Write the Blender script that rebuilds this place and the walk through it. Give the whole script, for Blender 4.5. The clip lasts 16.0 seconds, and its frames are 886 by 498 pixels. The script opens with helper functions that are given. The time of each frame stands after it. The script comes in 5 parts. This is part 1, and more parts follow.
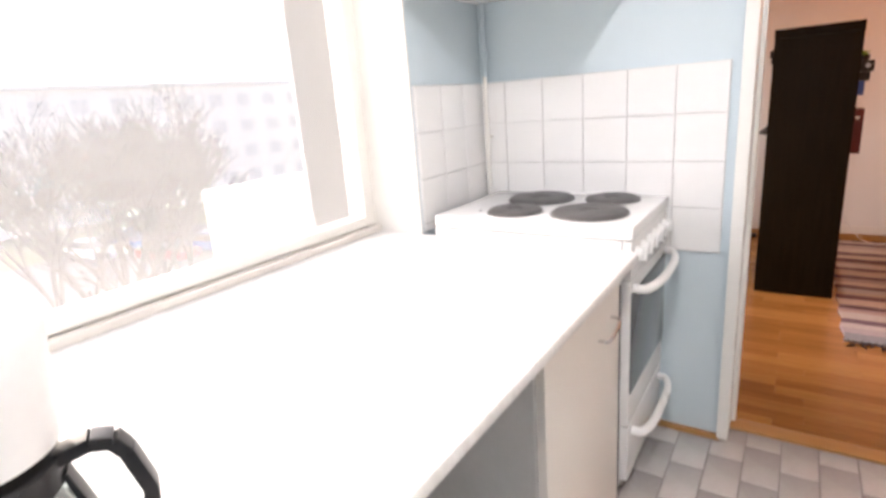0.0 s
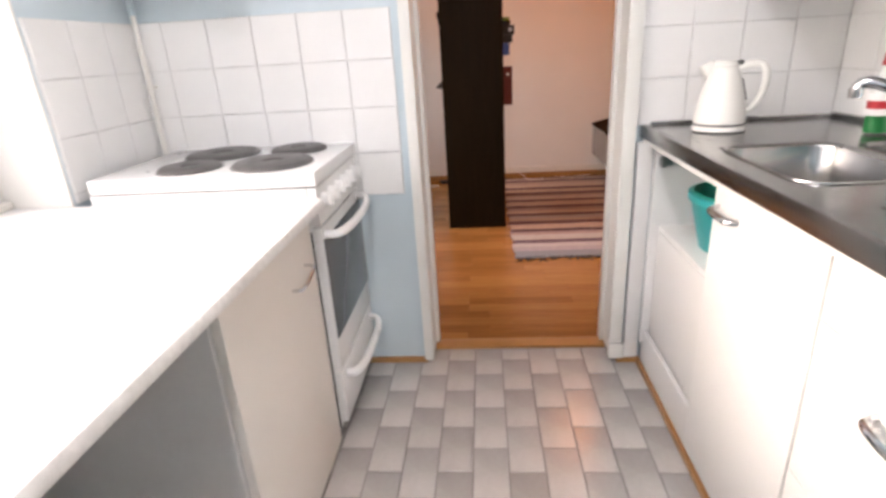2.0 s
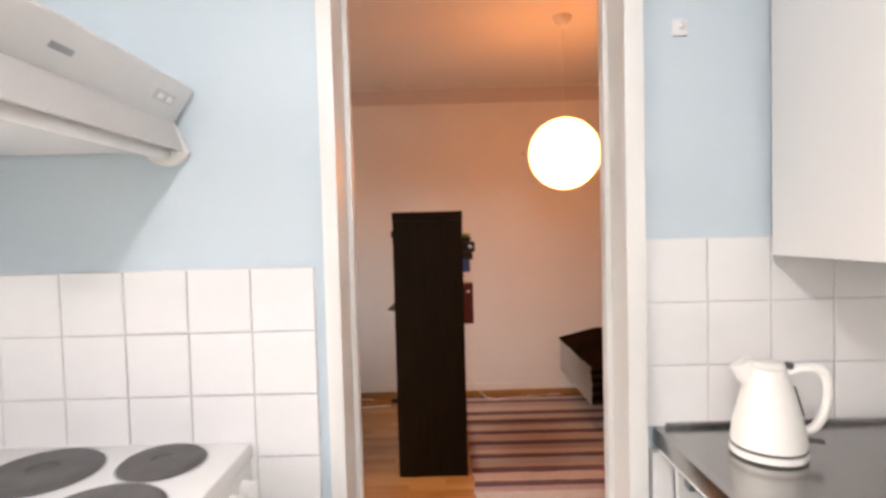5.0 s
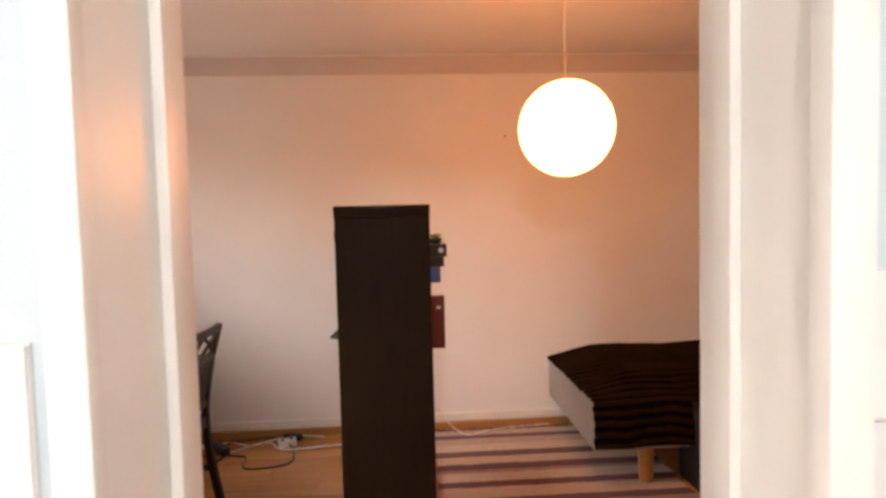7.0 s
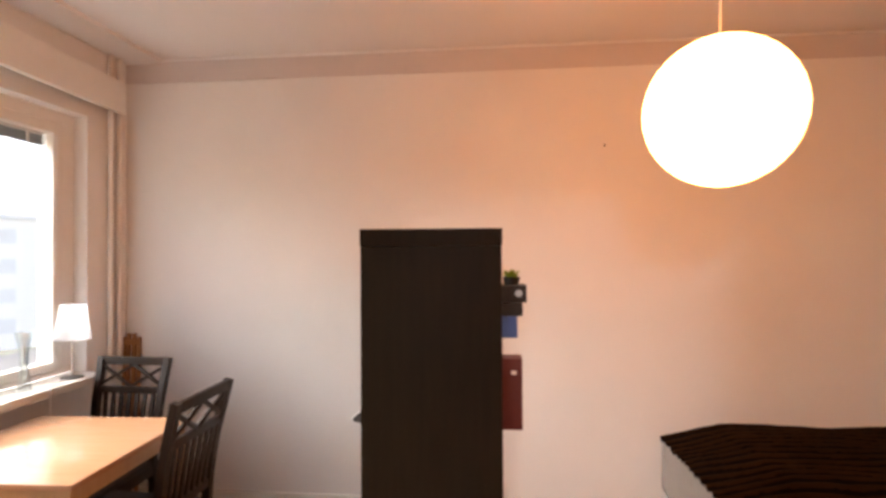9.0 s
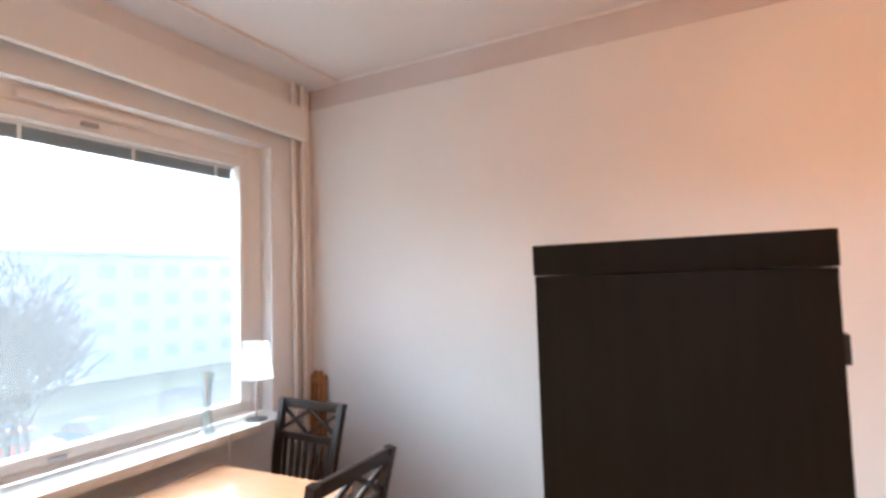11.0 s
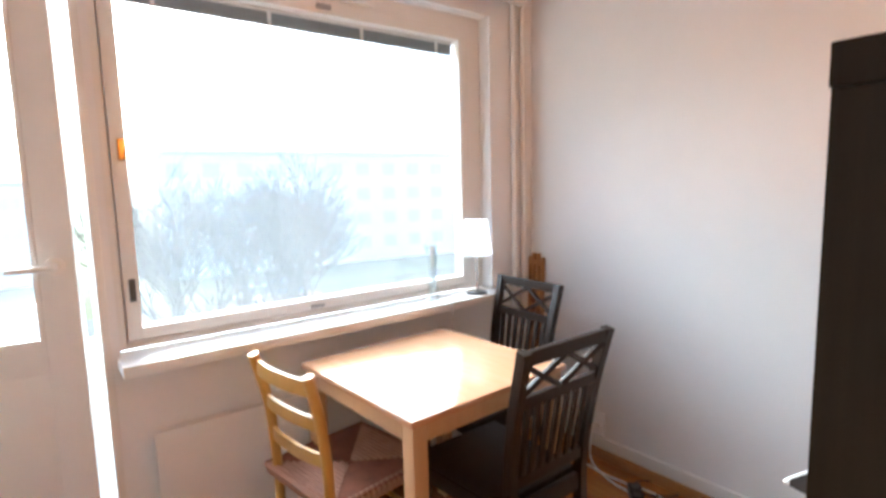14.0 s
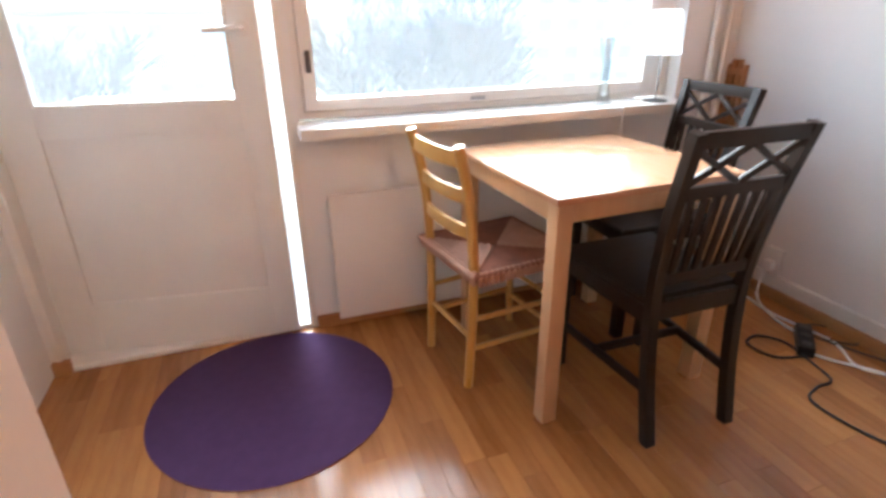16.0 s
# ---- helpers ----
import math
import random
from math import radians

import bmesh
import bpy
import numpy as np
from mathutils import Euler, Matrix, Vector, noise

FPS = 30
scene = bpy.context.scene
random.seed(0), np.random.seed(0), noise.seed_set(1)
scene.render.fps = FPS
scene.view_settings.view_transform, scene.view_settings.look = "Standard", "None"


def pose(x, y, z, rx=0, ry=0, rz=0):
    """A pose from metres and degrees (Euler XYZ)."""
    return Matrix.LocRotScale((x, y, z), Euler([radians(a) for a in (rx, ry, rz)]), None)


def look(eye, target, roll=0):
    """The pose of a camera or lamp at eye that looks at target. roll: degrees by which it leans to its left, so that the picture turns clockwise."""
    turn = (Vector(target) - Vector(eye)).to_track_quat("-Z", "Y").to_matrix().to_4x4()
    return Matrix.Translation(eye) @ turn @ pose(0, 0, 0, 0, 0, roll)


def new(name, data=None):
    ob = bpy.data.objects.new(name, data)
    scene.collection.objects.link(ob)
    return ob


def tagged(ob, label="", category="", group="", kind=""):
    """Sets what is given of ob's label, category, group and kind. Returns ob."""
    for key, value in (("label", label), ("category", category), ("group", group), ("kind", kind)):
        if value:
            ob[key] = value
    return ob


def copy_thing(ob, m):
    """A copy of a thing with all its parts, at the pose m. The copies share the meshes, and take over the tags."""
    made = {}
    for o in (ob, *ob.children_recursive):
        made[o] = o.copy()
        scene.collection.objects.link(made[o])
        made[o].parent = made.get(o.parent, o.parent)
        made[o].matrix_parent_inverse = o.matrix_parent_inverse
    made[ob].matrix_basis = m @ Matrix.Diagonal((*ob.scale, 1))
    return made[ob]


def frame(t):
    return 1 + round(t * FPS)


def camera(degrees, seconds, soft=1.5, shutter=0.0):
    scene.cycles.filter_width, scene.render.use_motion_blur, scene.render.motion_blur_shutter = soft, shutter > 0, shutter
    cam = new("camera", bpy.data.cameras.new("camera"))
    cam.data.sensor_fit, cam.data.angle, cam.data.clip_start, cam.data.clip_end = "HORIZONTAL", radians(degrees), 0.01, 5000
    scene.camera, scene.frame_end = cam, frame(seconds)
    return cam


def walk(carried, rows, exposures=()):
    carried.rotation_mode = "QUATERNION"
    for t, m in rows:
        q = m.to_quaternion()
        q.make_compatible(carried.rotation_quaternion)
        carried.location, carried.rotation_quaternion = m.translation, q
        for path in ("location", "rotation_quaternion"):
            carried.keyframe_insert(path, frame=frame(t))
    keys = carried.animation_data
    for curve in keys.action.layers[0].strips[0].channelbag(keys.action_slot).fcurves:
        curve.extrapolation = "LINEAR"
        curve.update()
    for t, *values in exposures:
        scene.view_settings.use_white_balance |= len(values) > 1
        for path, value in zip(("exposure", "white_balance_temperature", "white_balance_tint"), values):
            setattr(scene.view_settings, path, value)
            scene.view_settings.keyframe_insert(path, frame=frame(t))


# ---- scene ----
cam = camera(80.0, 16.0, soft=3.0, shutter=0.35)
PATH = [
    (0, (0.075, 0.259, 1.245), (-1.015, 1.85, 0.715), -4.5),
    (0.5, (0.08, 0.242, 1.198), (-0.906, 1.841, 0.513), -4.4),
    (1, (0.114, 0.298, 1.175), (-0.508, 2.056, 0.45), -3.4),
    (1.5, (0.163, 0.304, 1.171), (-0.194, 2.128, 0.433), -3.5),
    (2, (0.176, 0.326, 1.175), (0.008, 2.189, 0.465), -3.5),
    (2.5, (0.194, 0.365, 1.198), (0.165, 2.26, 0.559), -1.9),
    (3, (0.209, 0.473, 1.227), (0.181, 2.396, 0.679), -2.3),
    (3.5, (0.224, 0.558, 1.293), (0.193, 2.53, 0.961), -2.2),
    (4, (0.236, 0.609, 1.341), (0.16, 2.599, 1.161), -2.1),
    (4.5, (0.226, 0.692, 1.369), (0.152, 2.685, 1.218), -2.1),
    (5, (0.198, 0.882, 1.388), (0.198, 2.881, 1.315), -1.5),
    (5.2, (0.188, 0.952, 1.388), (0.222, 2.951, 1.32), -2.0),
    (7.3, (0.246, 1.764, 1.418), (0.356, 3.759, 1.323), -1.4),
    (7.5, (0.248, 1.842, 1.424), (0.336, 3.839, 1.354), -1.6),
    (7.8, (0.29, 1.968, 1.422), (0.297, 3.968, 1.418), -1.0),
    (8, (0.302, 2.032, 1.421), (0.298, 4.032, 1.426), -0.8),
    (8.2, (0.308, 2.097, 1.408), (0.297, 4.097, 1.4), -0.6),
    (10.3, (0.2, 2.798, 1.436), (-0.471, 4.679, 1.539), -2.1),
    (10.5, (0.191, 2.848, 1.436), (-0.54, 4.707, 1.528), -2.5),
    (11, (0.182, 3.008, 1.438), (-0.752, 4.772, 1.562), -1.7),
    (11.5, (0.194, 3.109, 1.462), (-0.98, 4.719, 1.639), -2.7),
    (12, (0.195, 3.143, 1.477), (-1.258, 4.498, 1.714), -2.4),
    (12.5, (0.179, 3.127, 1.481), (-1.367, 4.368, 1.75), -1.8),
    (13, (0.159, 3.116, 1.454), (-1.425, 4.328, 1.61), -1.9),
    (13.5, (0.139, 3.119, 1.406), (-1.423, 4.367, 1.364), -1.6),
    (14, (0.12, 3.122, 1.349), (-1.447, 4.342, 1.11), -1.4),
    (14.5, (0.109, 3.124, 1.3), (-1.465, 4.28, 0.87), -1.6),
    (15, (0.126, 3.129, 1.264), (-1.519, 4.138, 0.737), -1.3),
    (15.5, (0.154, 3.144, 1.217), (-1.538, 3.977, 0.55), -0.7),
    (16, (0.13, 3.164, 1.153), (-1.605, 3.766, 0.36), -0.8),
]
walk(cam, [(t, look(eye, target, roll)) for t, eye, target, roll in PATH],
     exposures=[(0.0, 1.78, 6400, 14), (2.0, 1.7, 6400, 14), (5.0, 1.7, 6550, 14), (7.5, 2.17, 6850, 14), (8.2, 2.26, 6750, 12), (10.5, 2.45, 5050, -1), (12.0, 2.6, 4900, -4), (13.5, 2.64, 4950, -4), (16.0, 2.76, 5050, -2)])

# ---- world and light ----
world = bpy.data.worlds.new("sky")
scene.world = world
world.use_nodes = True
wn = world.node_tree
sky = wn.nodes.new("ShaderNodeTexSky")
sky.sky_type = "NISHITA"
sky.sun_disc = False
sky.sun_elevation = radians(30)
sky.sun_rotation = radians(267)
sky.air_density, sky.dust_density, sky.ozone_density = 0.6, 6.0, 0.6
wn.links.new(sky.outputs[0], wn.nodes["Background"].inputs[0])
wn.nodes["Background"].inputs[1].default_value = 0.15
sun_data = bpy.data.lights.new("sun", "SUN")
sun_data.energy, sun_data.angle, sun_data.color = 0.75, radians(75), (1.0, 0.985, 0.97)
sun = new("sun", sun_data)
sun.matrix_world = look((-20, 2, 11.5), (0, 3, 0))


# ---- materials ----
def mat(name, colour, rough=0.5, metal=0.0, second=None, scale=8.0, fine=120.0, bump=0.05, stretch=(1, 1, 1), spread=0.5, spec=0.5, piece=0.0, coat=0.0):
    m = bpy.data.materials.new(name)
    m.use_nodes = True
    nt = m.node_tree
    b = nt.nodes["Principled BSDF"]
    b.inputs["Roughness"].default_value = rough
    b.inputs["Metallic"].default_value = metal
    b.inputs["Specular IOR Level"].default_value = spec
    b.inputs["Coat Weight"].default_value = coat
    tc = nt.nodes.new("ShaderNodeTexCoord")
    mp = nt.nodes.new("ShaderNodeMapping")
    mp.inputs["Scale"].default_value = stretch
    nt.links.new(tc.outputs["Object"], mp.inputs[0])
    n1 = nt.nodes.new("ShaderNodeTexNoise")
    n1.inputs["Scale"].default_value = scale
    n1.inputs["Detail"].default_value = 5
    n2 = nt.nodes.new("ShaderNodeTexNoise")
    n2.inputs["Scale"].default_value = fine
    n2.inputs["Detail"].default_value = 3
    nt.links.new(mp.outputs[0], n1.inputs[0])
    nt.links.new(mp.outputs[0], n2.inputs[0])
    if second is None:
        second = tuple(c * 0.88 for c in colour)
    ramp = nt.nodes.new("ShaderNodeValToRGB")
    ramp.color_ramp.elements[0].position = 0.5 - spread / 2
    ramp.color_ramp.elements[1].position = 0.5 + spread / 2
    ramp.color_ramp.elements[0].color = (*second, 1)
    ramp.color_ramp.elements[1].color = (*colour, 1)
    add = nt.nodes.new("ShaderNodeMath")
    add.operation = "MULTIPLY_ADD"
    add.inputs[1].default_value = 0.25
    nt.links.new(n2.outputs[0], add.inputs[0])
    half = nt.nodes.new("ShaderNodeMath")
    half.operation = "MULTIPLY"
    half.inputs[1].default_value = 0.75
    nt.links.new(n1.outputs[0], half.inputs[0])
    nt.links.new(half.outputs[0], add.inputs[2])
    fac = add
    if piece:
        info = nt.nodes.new("ShaderNodeObjectInfo")
        pa = nt.nodes.new("ShaderNodeMath")
        pa.operation = "MULTIPLY_ADD"
        pa.inputs[1].default_value = piece
        nt.links.new(info.outputs["Random"], pa.inputs[0])
        nt.links.new(add.outputs[0], pa.inputs[2])
        off = nt.nodes.new("ShaderNodeMath")
        off.operation = "SUBTRACT"
        off.inputs[1].default_value = piece / 2
        nt.links.new(pa.outputs[0], off.inputs[0])
        fac = off
    nt.links.new(fac.outputs[0], ramp.inputs[0])
    nt.links.new(ramp.outputs[0], b.inputs["Base Color"])
    rr = nt.nodes.new("ShaderNodeMath")
    rr.operation = "MULTIPLY_ADD"
    rr.inputs[1].default_value = 0.16
    rr.inputs[2].default_value = max(rough - 0.08, 0.02)
    nt.links.new(n1.outputs[0], rr.inputs[0])
    nt.links.new(rr.outputs[0], b.inputs["Roughness"])
    if bump:
        bp = nt.nodes.new("ShaderNodeBump")
        bp.inputs["Strength"].default_value = bump
        bp.inputs["Distance"].default_value = 0.004
        nt.links.new(n2.outputs[0], bp.inputs["Height"])
        nt.links.new(bp.outputs[0], b.inputs["Normal"])
    return m


def glass_mat(name, tint=(1, 1, 1), film=0.0, gloss=0.06):
    """Clear pane: light passes straight through, with a faint mirror on it; film adds a translucent layer, on windows a
    pale veil of glare.
    """
    m = bpy.data.materials.new(name)
    m.use_nodes = True
    nt = m.node_tree
    nt.nodes.clear()
    out = nt.nodes.new("ShaderNodeOutputMaterial")
    tr = nt.nodes.new("ShaderNodeBsdfTransparent")
    tr.inputs[0].default_value = (*tint, 1)
    gl = nt.nodes.new("ShaderNodeBsdfGlossy")
    gl.inputs["Roughness"].default_value = 0.02
    mix = nt.nodes.new("ShaderNodeMixShader")
    mix.inputs[0].default_value = gloss
    nt.links.new(tr.outputs[0], mix.inputs[1])
    nt.links.new(gl.outputs[0], mix.inputs[2])
    last = mix
    if film:
        tl = nt.nodes.new("ShaderNodeBsdfTranslucent")
        tl.inputs[0].default_value = (0.9, 0.92, 0.95, 1)
        m2 = nt.nodes.new("ShaderNodeMixShader")
        m2.inputs[0].default_value = film
        nt.links.new(mix.outputs[0], m2.inputs[1])
        nt.links.new(tl.outputs[0], m2.inputs[2])
        last = m2
    nt.links.new(last.outputs[0], out.inputs[0])
    return m


def glow_mat(name, colour, strength):
    m = bpy.data.materials.new(name)
    m.use_nodes = True
    nt = m.node_tree
    b = nt.nodes["Principled BSDF"]
    b.inputs["Base Color"].default_value = (0.8, 0.78, 0.72, 1)
    b.inputs["Emission Color"].default_value = (*colour, 1)
    b.inputs["Emission Strength"].default_value = strength
    return m


def tile_floor_mat(name):
    """Grey vinyl tile print, each piece fading from mid grey to light grey along its length."""
    m = mat(name, (0.42, 0.405, 0.39), 0.24, second=(0.33, 0.31, 0.295), scale=9, fine=60, bump=0.03, piece=0.3)
    nt = m.node_tree
    b = nt.nodes["Principled BSDF"]
    ramp = next(n for n in nt.nodes if n.type == "VALTORGB")
    tc = next(n for n in nt.nodes if n.type == "TEX_COORD")
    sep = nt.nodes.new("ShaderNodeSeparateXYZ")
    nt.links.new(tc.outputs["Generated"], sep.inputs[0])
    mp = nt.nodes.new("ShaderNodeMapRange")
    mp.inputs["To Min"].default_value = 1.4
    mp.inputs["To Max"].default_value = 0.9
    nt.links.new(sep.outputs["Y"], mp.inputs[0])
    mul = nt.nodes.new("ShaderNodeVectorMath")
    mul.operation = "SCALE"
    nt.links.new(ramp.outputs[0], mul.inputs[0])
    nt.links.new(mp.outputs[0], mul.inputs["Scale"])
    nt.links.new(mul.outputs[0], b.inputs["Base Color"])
    return m


def stripe_mat(name, bands, axis, origin, length, rough=0.9, scale=60, rib=160.0):
    """Woven cloth with bands of colour: bands is a list of (position 0..1, colour)."""
    m = mat(name, (0.5, 0.5, 0.5), rough, fine=scale * 3, scale=scale, bump=0.25)
    nt = m.node_tree
    b = nt.nodes["Principled BSDF"]
    old = next(n for n in nt.nodes if n.type == "VALTORGB")
    tc = next(n for n in nt.nodes if n.type == "TEX_COORD")
    sep = nt.nodes.new("ShaderNodeSeparateXYZ")
    nt.links.new(tc.outputs["Object"], sep.inputs[0])
    wob = nt.nodes.new("ShaderNodeTexNoise")
    wob.inputs["Scale"].default_value = 14
    nt.links.new(tc.outputs["Object"], wob.inputs[0])
    w = nt.nodes.new("ShaderNodeMath")
    w.operation = "MULTIPLY_ADD"
    w.inputs[1].default_value = 0.012
    nt.links.new(wob.outputs[0], w.inputs[0])
    nt.links.new(sep.outputs[axis], w.inputs[2])
    mp = nt.nodes.new("ShaderNodeMapRange")
    mp.inputs["From Min"].default_value = origin
    mp.inputs["From Max"].default_value = origin + length
    nt.links.new(w.outputs[0], mp.inputs[0])
    ramp = nt.nodes.new("ShaderNodeValToRGB")
    ramp.color_ramp.interpolation = "CONSTANT"
    el = ramp.color_ramp.elements
    while len(el) < min(len(bands), 32):
        el.new(0.5)
    for e, (p, c) in zip(el, bands):
        e.position = p
        e.color = (*c, 1)
    nt.links.new(mp.outputs[0], ramp.inputs[0])
    mul = nt.nodes.new("ShaderNodeMix")
    mul.data_type = "RGBA"
    mul.blend_type = "MULTIPLY"
    mul.inputs[0].default_value = 0.6
    old.color_ramp.elements[0].color = (0.55, 0.55, 0.55, 1)
    old.color_ramp.elements[1].color = (1, 1, 1, 1)
    nt.links.new(ramp.outputs[0], mul.inputs[6])
    nt.links.new(old.outputs[0], mul.inputs[7])
    nt.links.new(mul.outputs[2], b.inputs["Base Color"])
    return m


WHITE = mat("white_wall_paint", (0.80, 0.79, 0.77), 0.75, second=(0.75, 0.74, 0.72), scale=3, fine=220, bump=0.12)
CEIL = mat("ceiling_paint", (0.80, 0.79, 0.78), 0.85, second=(0.76, 0.75, 0.74), scale=2, fine=150, bump=0.15)
BAND = mat("pinkish_grey_paint", (0.66, 0.61, 0.59), 0.75, scale=4, fine=220, bump=0.1)
BLUE = mat("pale_blue_wall_paint", (0.56, 0.645, 0.69), 0.7, second=(0.53, 0.62, 0.665), scale=3, fine=200, bump=0.12)
TRIM = mat("cream_gloss_paint", (0.77, 0.765, 0.73), 0.36, second=(0.73, 0.725, 0.69), scale=6, fine=60, bump=0.05)
FRAME_PAINT = mat("white_frame_paint", (0.80, 0.78, 0.74), 0.35, second=(0.75, 0.73, 0.68), scale=5, fine=70, bump=0.05)
LAMINATE = mat("white_laminate", (0.74, 0.735, 0.725), 0.35, second=(0.71, 0.705, 0.695), scale=4, fine=90, bump=0.02)
CREAM = mat("cream_laminate", (0.72, 0.685, 0.635), 0.4, second=(0.69, 0.655, 0.605), scale=4, fine=90, bump=0.02)
GREYPANEL = mat("grey_board", (0.62, 0.60, 0.58), 0.6, scale=5, fine=80)
COUNTER = mat("speckled_white_worktop", (0.76, 0.75, 0.735), 0.35, second=(0.62, 0.61, 0.595), scale=70, fine=320, bump=0.02, spread=0.35)
ENAMEL = mat("white_enamel", (0.77, 0.765, 0.755), 0.15, second=(0.74, 0.735, 0.725), scale=5, fine=60, bump=0.01)
PLASTIC = mat("ivory_plastic", (0.79, 0.78, 0.74), 0.3, second=(0.76, 0.75, 0.71), scale=6, fine=80, bump=0.01)
WPLASTIC = mat("white_plastic", (0.82, 0.82, 0.81), 0.3, scale=6, fine=80, bump=0.01)
TILE = mat("white_wall_tile", (0.80, 0.795, 0.785), 0.14, second=(0.77, 0.765, 0.755), scale=6, fine=40, bump=0.02, piece=0.25)
GROUT = mat("grey_grout", (0.75, 0.74, 0.725), 0.85, scale=30, fine=300, bump=0.2)
FTILE = tile_floor_mat("grey_floor_tile")
FGROUT = mat("grey_floor_joint", (0.27, 0.25, 0.24), 0.7, scale=30, fine=200, bump=0.15)
PLATE = mat("cast_iron_hotplate", (0.075, 0.072, 0.07), 0.5, second=(0.11, 0.10, 0.098), scale=20, fine=250, bump=0.15)
STEEL = mat("brushed_steel", (0.40, 0.395, 0.39), 0.24, metal=1.0, second=(0.40, 0.395, 0.39), scale=10, fine=300, bump=0.0, stretch=(1, 1, 1))
CHROME = mat("chrome", (0.75, 0.75, 0.76), 0.1, metal=1.0, scale=10, fine=90, bump=0.0)
OVENGLASS = mat("dark_oven_glass", (0.10, 0.105, 0.11), 0.12, second=(0.085, 0.09, 0.095), scale=4, fine=40, bump=0.0)
BLACK = mat("black_plastic", (0.009, 0.009, 0.0095), 0.4, second=(0.014, 0.014, 0.0145), scale=12, fine=150, bump=0.05, spec=0.3)
RUBBER = mat("black_rubber", (0.012, 0.012, 0.012), 0.6, scale=20, fine=200)
DARKWOOD = mat("black_brown_veneer", (0.019, 0.0122, 0.0062), 0.5, second=(0.0105, 0.0069, 0.0038), scale=5, fine=60, bump=0.08, stretch=(9, 9, 0.8), spec=0.06)
CHAIRDARK = mat("dark_stained_wood", (0.024, 0.0135, 0.0085), 0.36, second=(0.013, 0.008, 0.005), scale=6, fine=70, bump=0.04, stretch=(6, 6, 1), spec=0.25)
PINE = mat("lacquered_pine", (0.55, 0.315, 0.075), 0.3, second=(0.46, 0.25, 0.055), scale=6, fine=60, bump=0.05, stretch=(5, 5, 1))
BIRCH = mat("birch_veneer", (0.55, 0.315, 0.19), 0.16, second=(0.48, 0.26, 0.13), scale=5, fine=70, bump=0.03, stretch=(1, 9, 9), coat=0.4)
BIRCHLEG = mat("birch_leg", (0.54, 0.33, 0.17), 0.35, second=(0.47, 0.275, 0.135), scale=5, fine=70, bump=0.03, stretch=(9, 9, 1))
OAK = mat("orange_wood_trim", (0.42, 0.215, 0.075), 0.4, second=(0.33, 0.16, 0.05), scale=7, fine=70, bump=0.05)
PLANK = mat("oak_floor_plank", (0.44, 0.205, 0.062), 0.17, second=(0.23, 0.092, 0.026), scale=7, fine=60, bump=0.02, stretch=(0.6, 5, 1), piece=0.5, spread=0.75)
ORANGEWOOD = mat("varnished_orange_wood", (0.40, 0.19, 0.07), 0.35, second=(0.30, 0.13, 0.045), scale=6, fine=60, stretch=(6, 6, 1))
RUSH = mat("red_brown_woven_rush", (0.30, 0.125, 0.075), 0.75, second=(0.15, 0.06, 0.038), scale=18, fine=90, bump=0.4)
RUSHPALE = mat("pale_woven_rush", (0.50, 0.30, 0.215), 0.7, second=(0.34, 0.185, 0.125), scale=18, fine=90, bump=0.4)
PURPLE = mat("purple_felt", (0.088, 0.048, 0.128), 0.95, second=(0.070, 0.038, 0.104), scale=25, fine=500, bump=0.4, spec=0.15)
GREENPL = mat("green_leaf", (0.25, 0.34, 0.03), 0.5, second=(0.16, 0.25, 0.02), scale=40, fine=200)
BLUEPL = mat("blue_plastic", (0.03, 0.08, 0.30), 0.4)
DKRED = mat("dark_red_cover", (0.10, 0.012, 0.010), 0.5, second=(0.075, 0.01, 0.008))
TEAL = mat("turquoise_plastic", (0.02, 0.33, 0.34), 0.35, second=(0.018, 0.29, 0.30), scale=5)
TEALIN = mat("green_plastic_inner", (0.03, 0.42, 0.30), 0.4, second=(0.025, 0.36, 0.26), scale=5)
CLOTH = mat("turquoise_cloth", (0.06, 0.42, 0.50), 0.9, second=(0.05, 0.36, 0.44), scale=30, fine=300, bump=0.3)
SOAPGREEN = mat("green_soap", (0.02, 0.18, 0.05), 0.2)
CLEARPL = mat("clear_plastic", (0.72, 0.74, 0.72), 0.2)
REDPL = mat("red_plastic", (0.50, 0.02, 0.03), 0.35)
REDWOOD = mat("red_brown_wood", (0.20, 0.035, 0.015), 0.3, second=(0.14, 0.025, 0.01), stretch=(1, 6, 1))
METALGREY = mat("grey_metal", (0.42, 0.42, 0.43), 0.4, metal=1.0)
BRASS = mat("brass", (0.75, 0.45, 0.12), 0.25, metal=1.0)
DKMETAL = mat("dark_metal", (0.10, 0.10, 0.10), 0.45, metal=0.6)
RADIATOR = mat("radiator_enamel", (0.77, 0.74, 0.70), 0.4, second=(0.74, 0.71, 0.67), scale=3, fine=60)
SHADE = mat("white_lampshade_base", (0.80, 0.80, 0.80), 0.8, scale=20, fine=200, bump=0.2)
BLIND = mat("grey_blind", (0.20, 0.23, 0.24), 0.5, second=(0.16, 0.185, 0.195), scale=10)
BEDBASE = mat("beige_bed_fabric", (0.28, 0.25, 0.235), 0.9, second=(0.24, 0.215, 0.20), scale=20, fine=300, bump=0.3)
TABLEDARK = mat("dark_brown_top", (0.010, 0.006, 0.0036), 0.5, second=(0.007, 0.0044, 0.0028), scale=5, fine=60, stretch=(6, 1, 6), spec=0.2)
# film on these panes mixes in glare that whitens the view outside
GLASS = glass_mat("window_glass", film=0.046, gloss=0.035)
KGLASS = glass_mat("veiled_window_glass", film=0.085, gloss=0.035)
SHADECLOTH = glass_mat("white_lampshade_cloth", film=0.55, gloss=0.02)
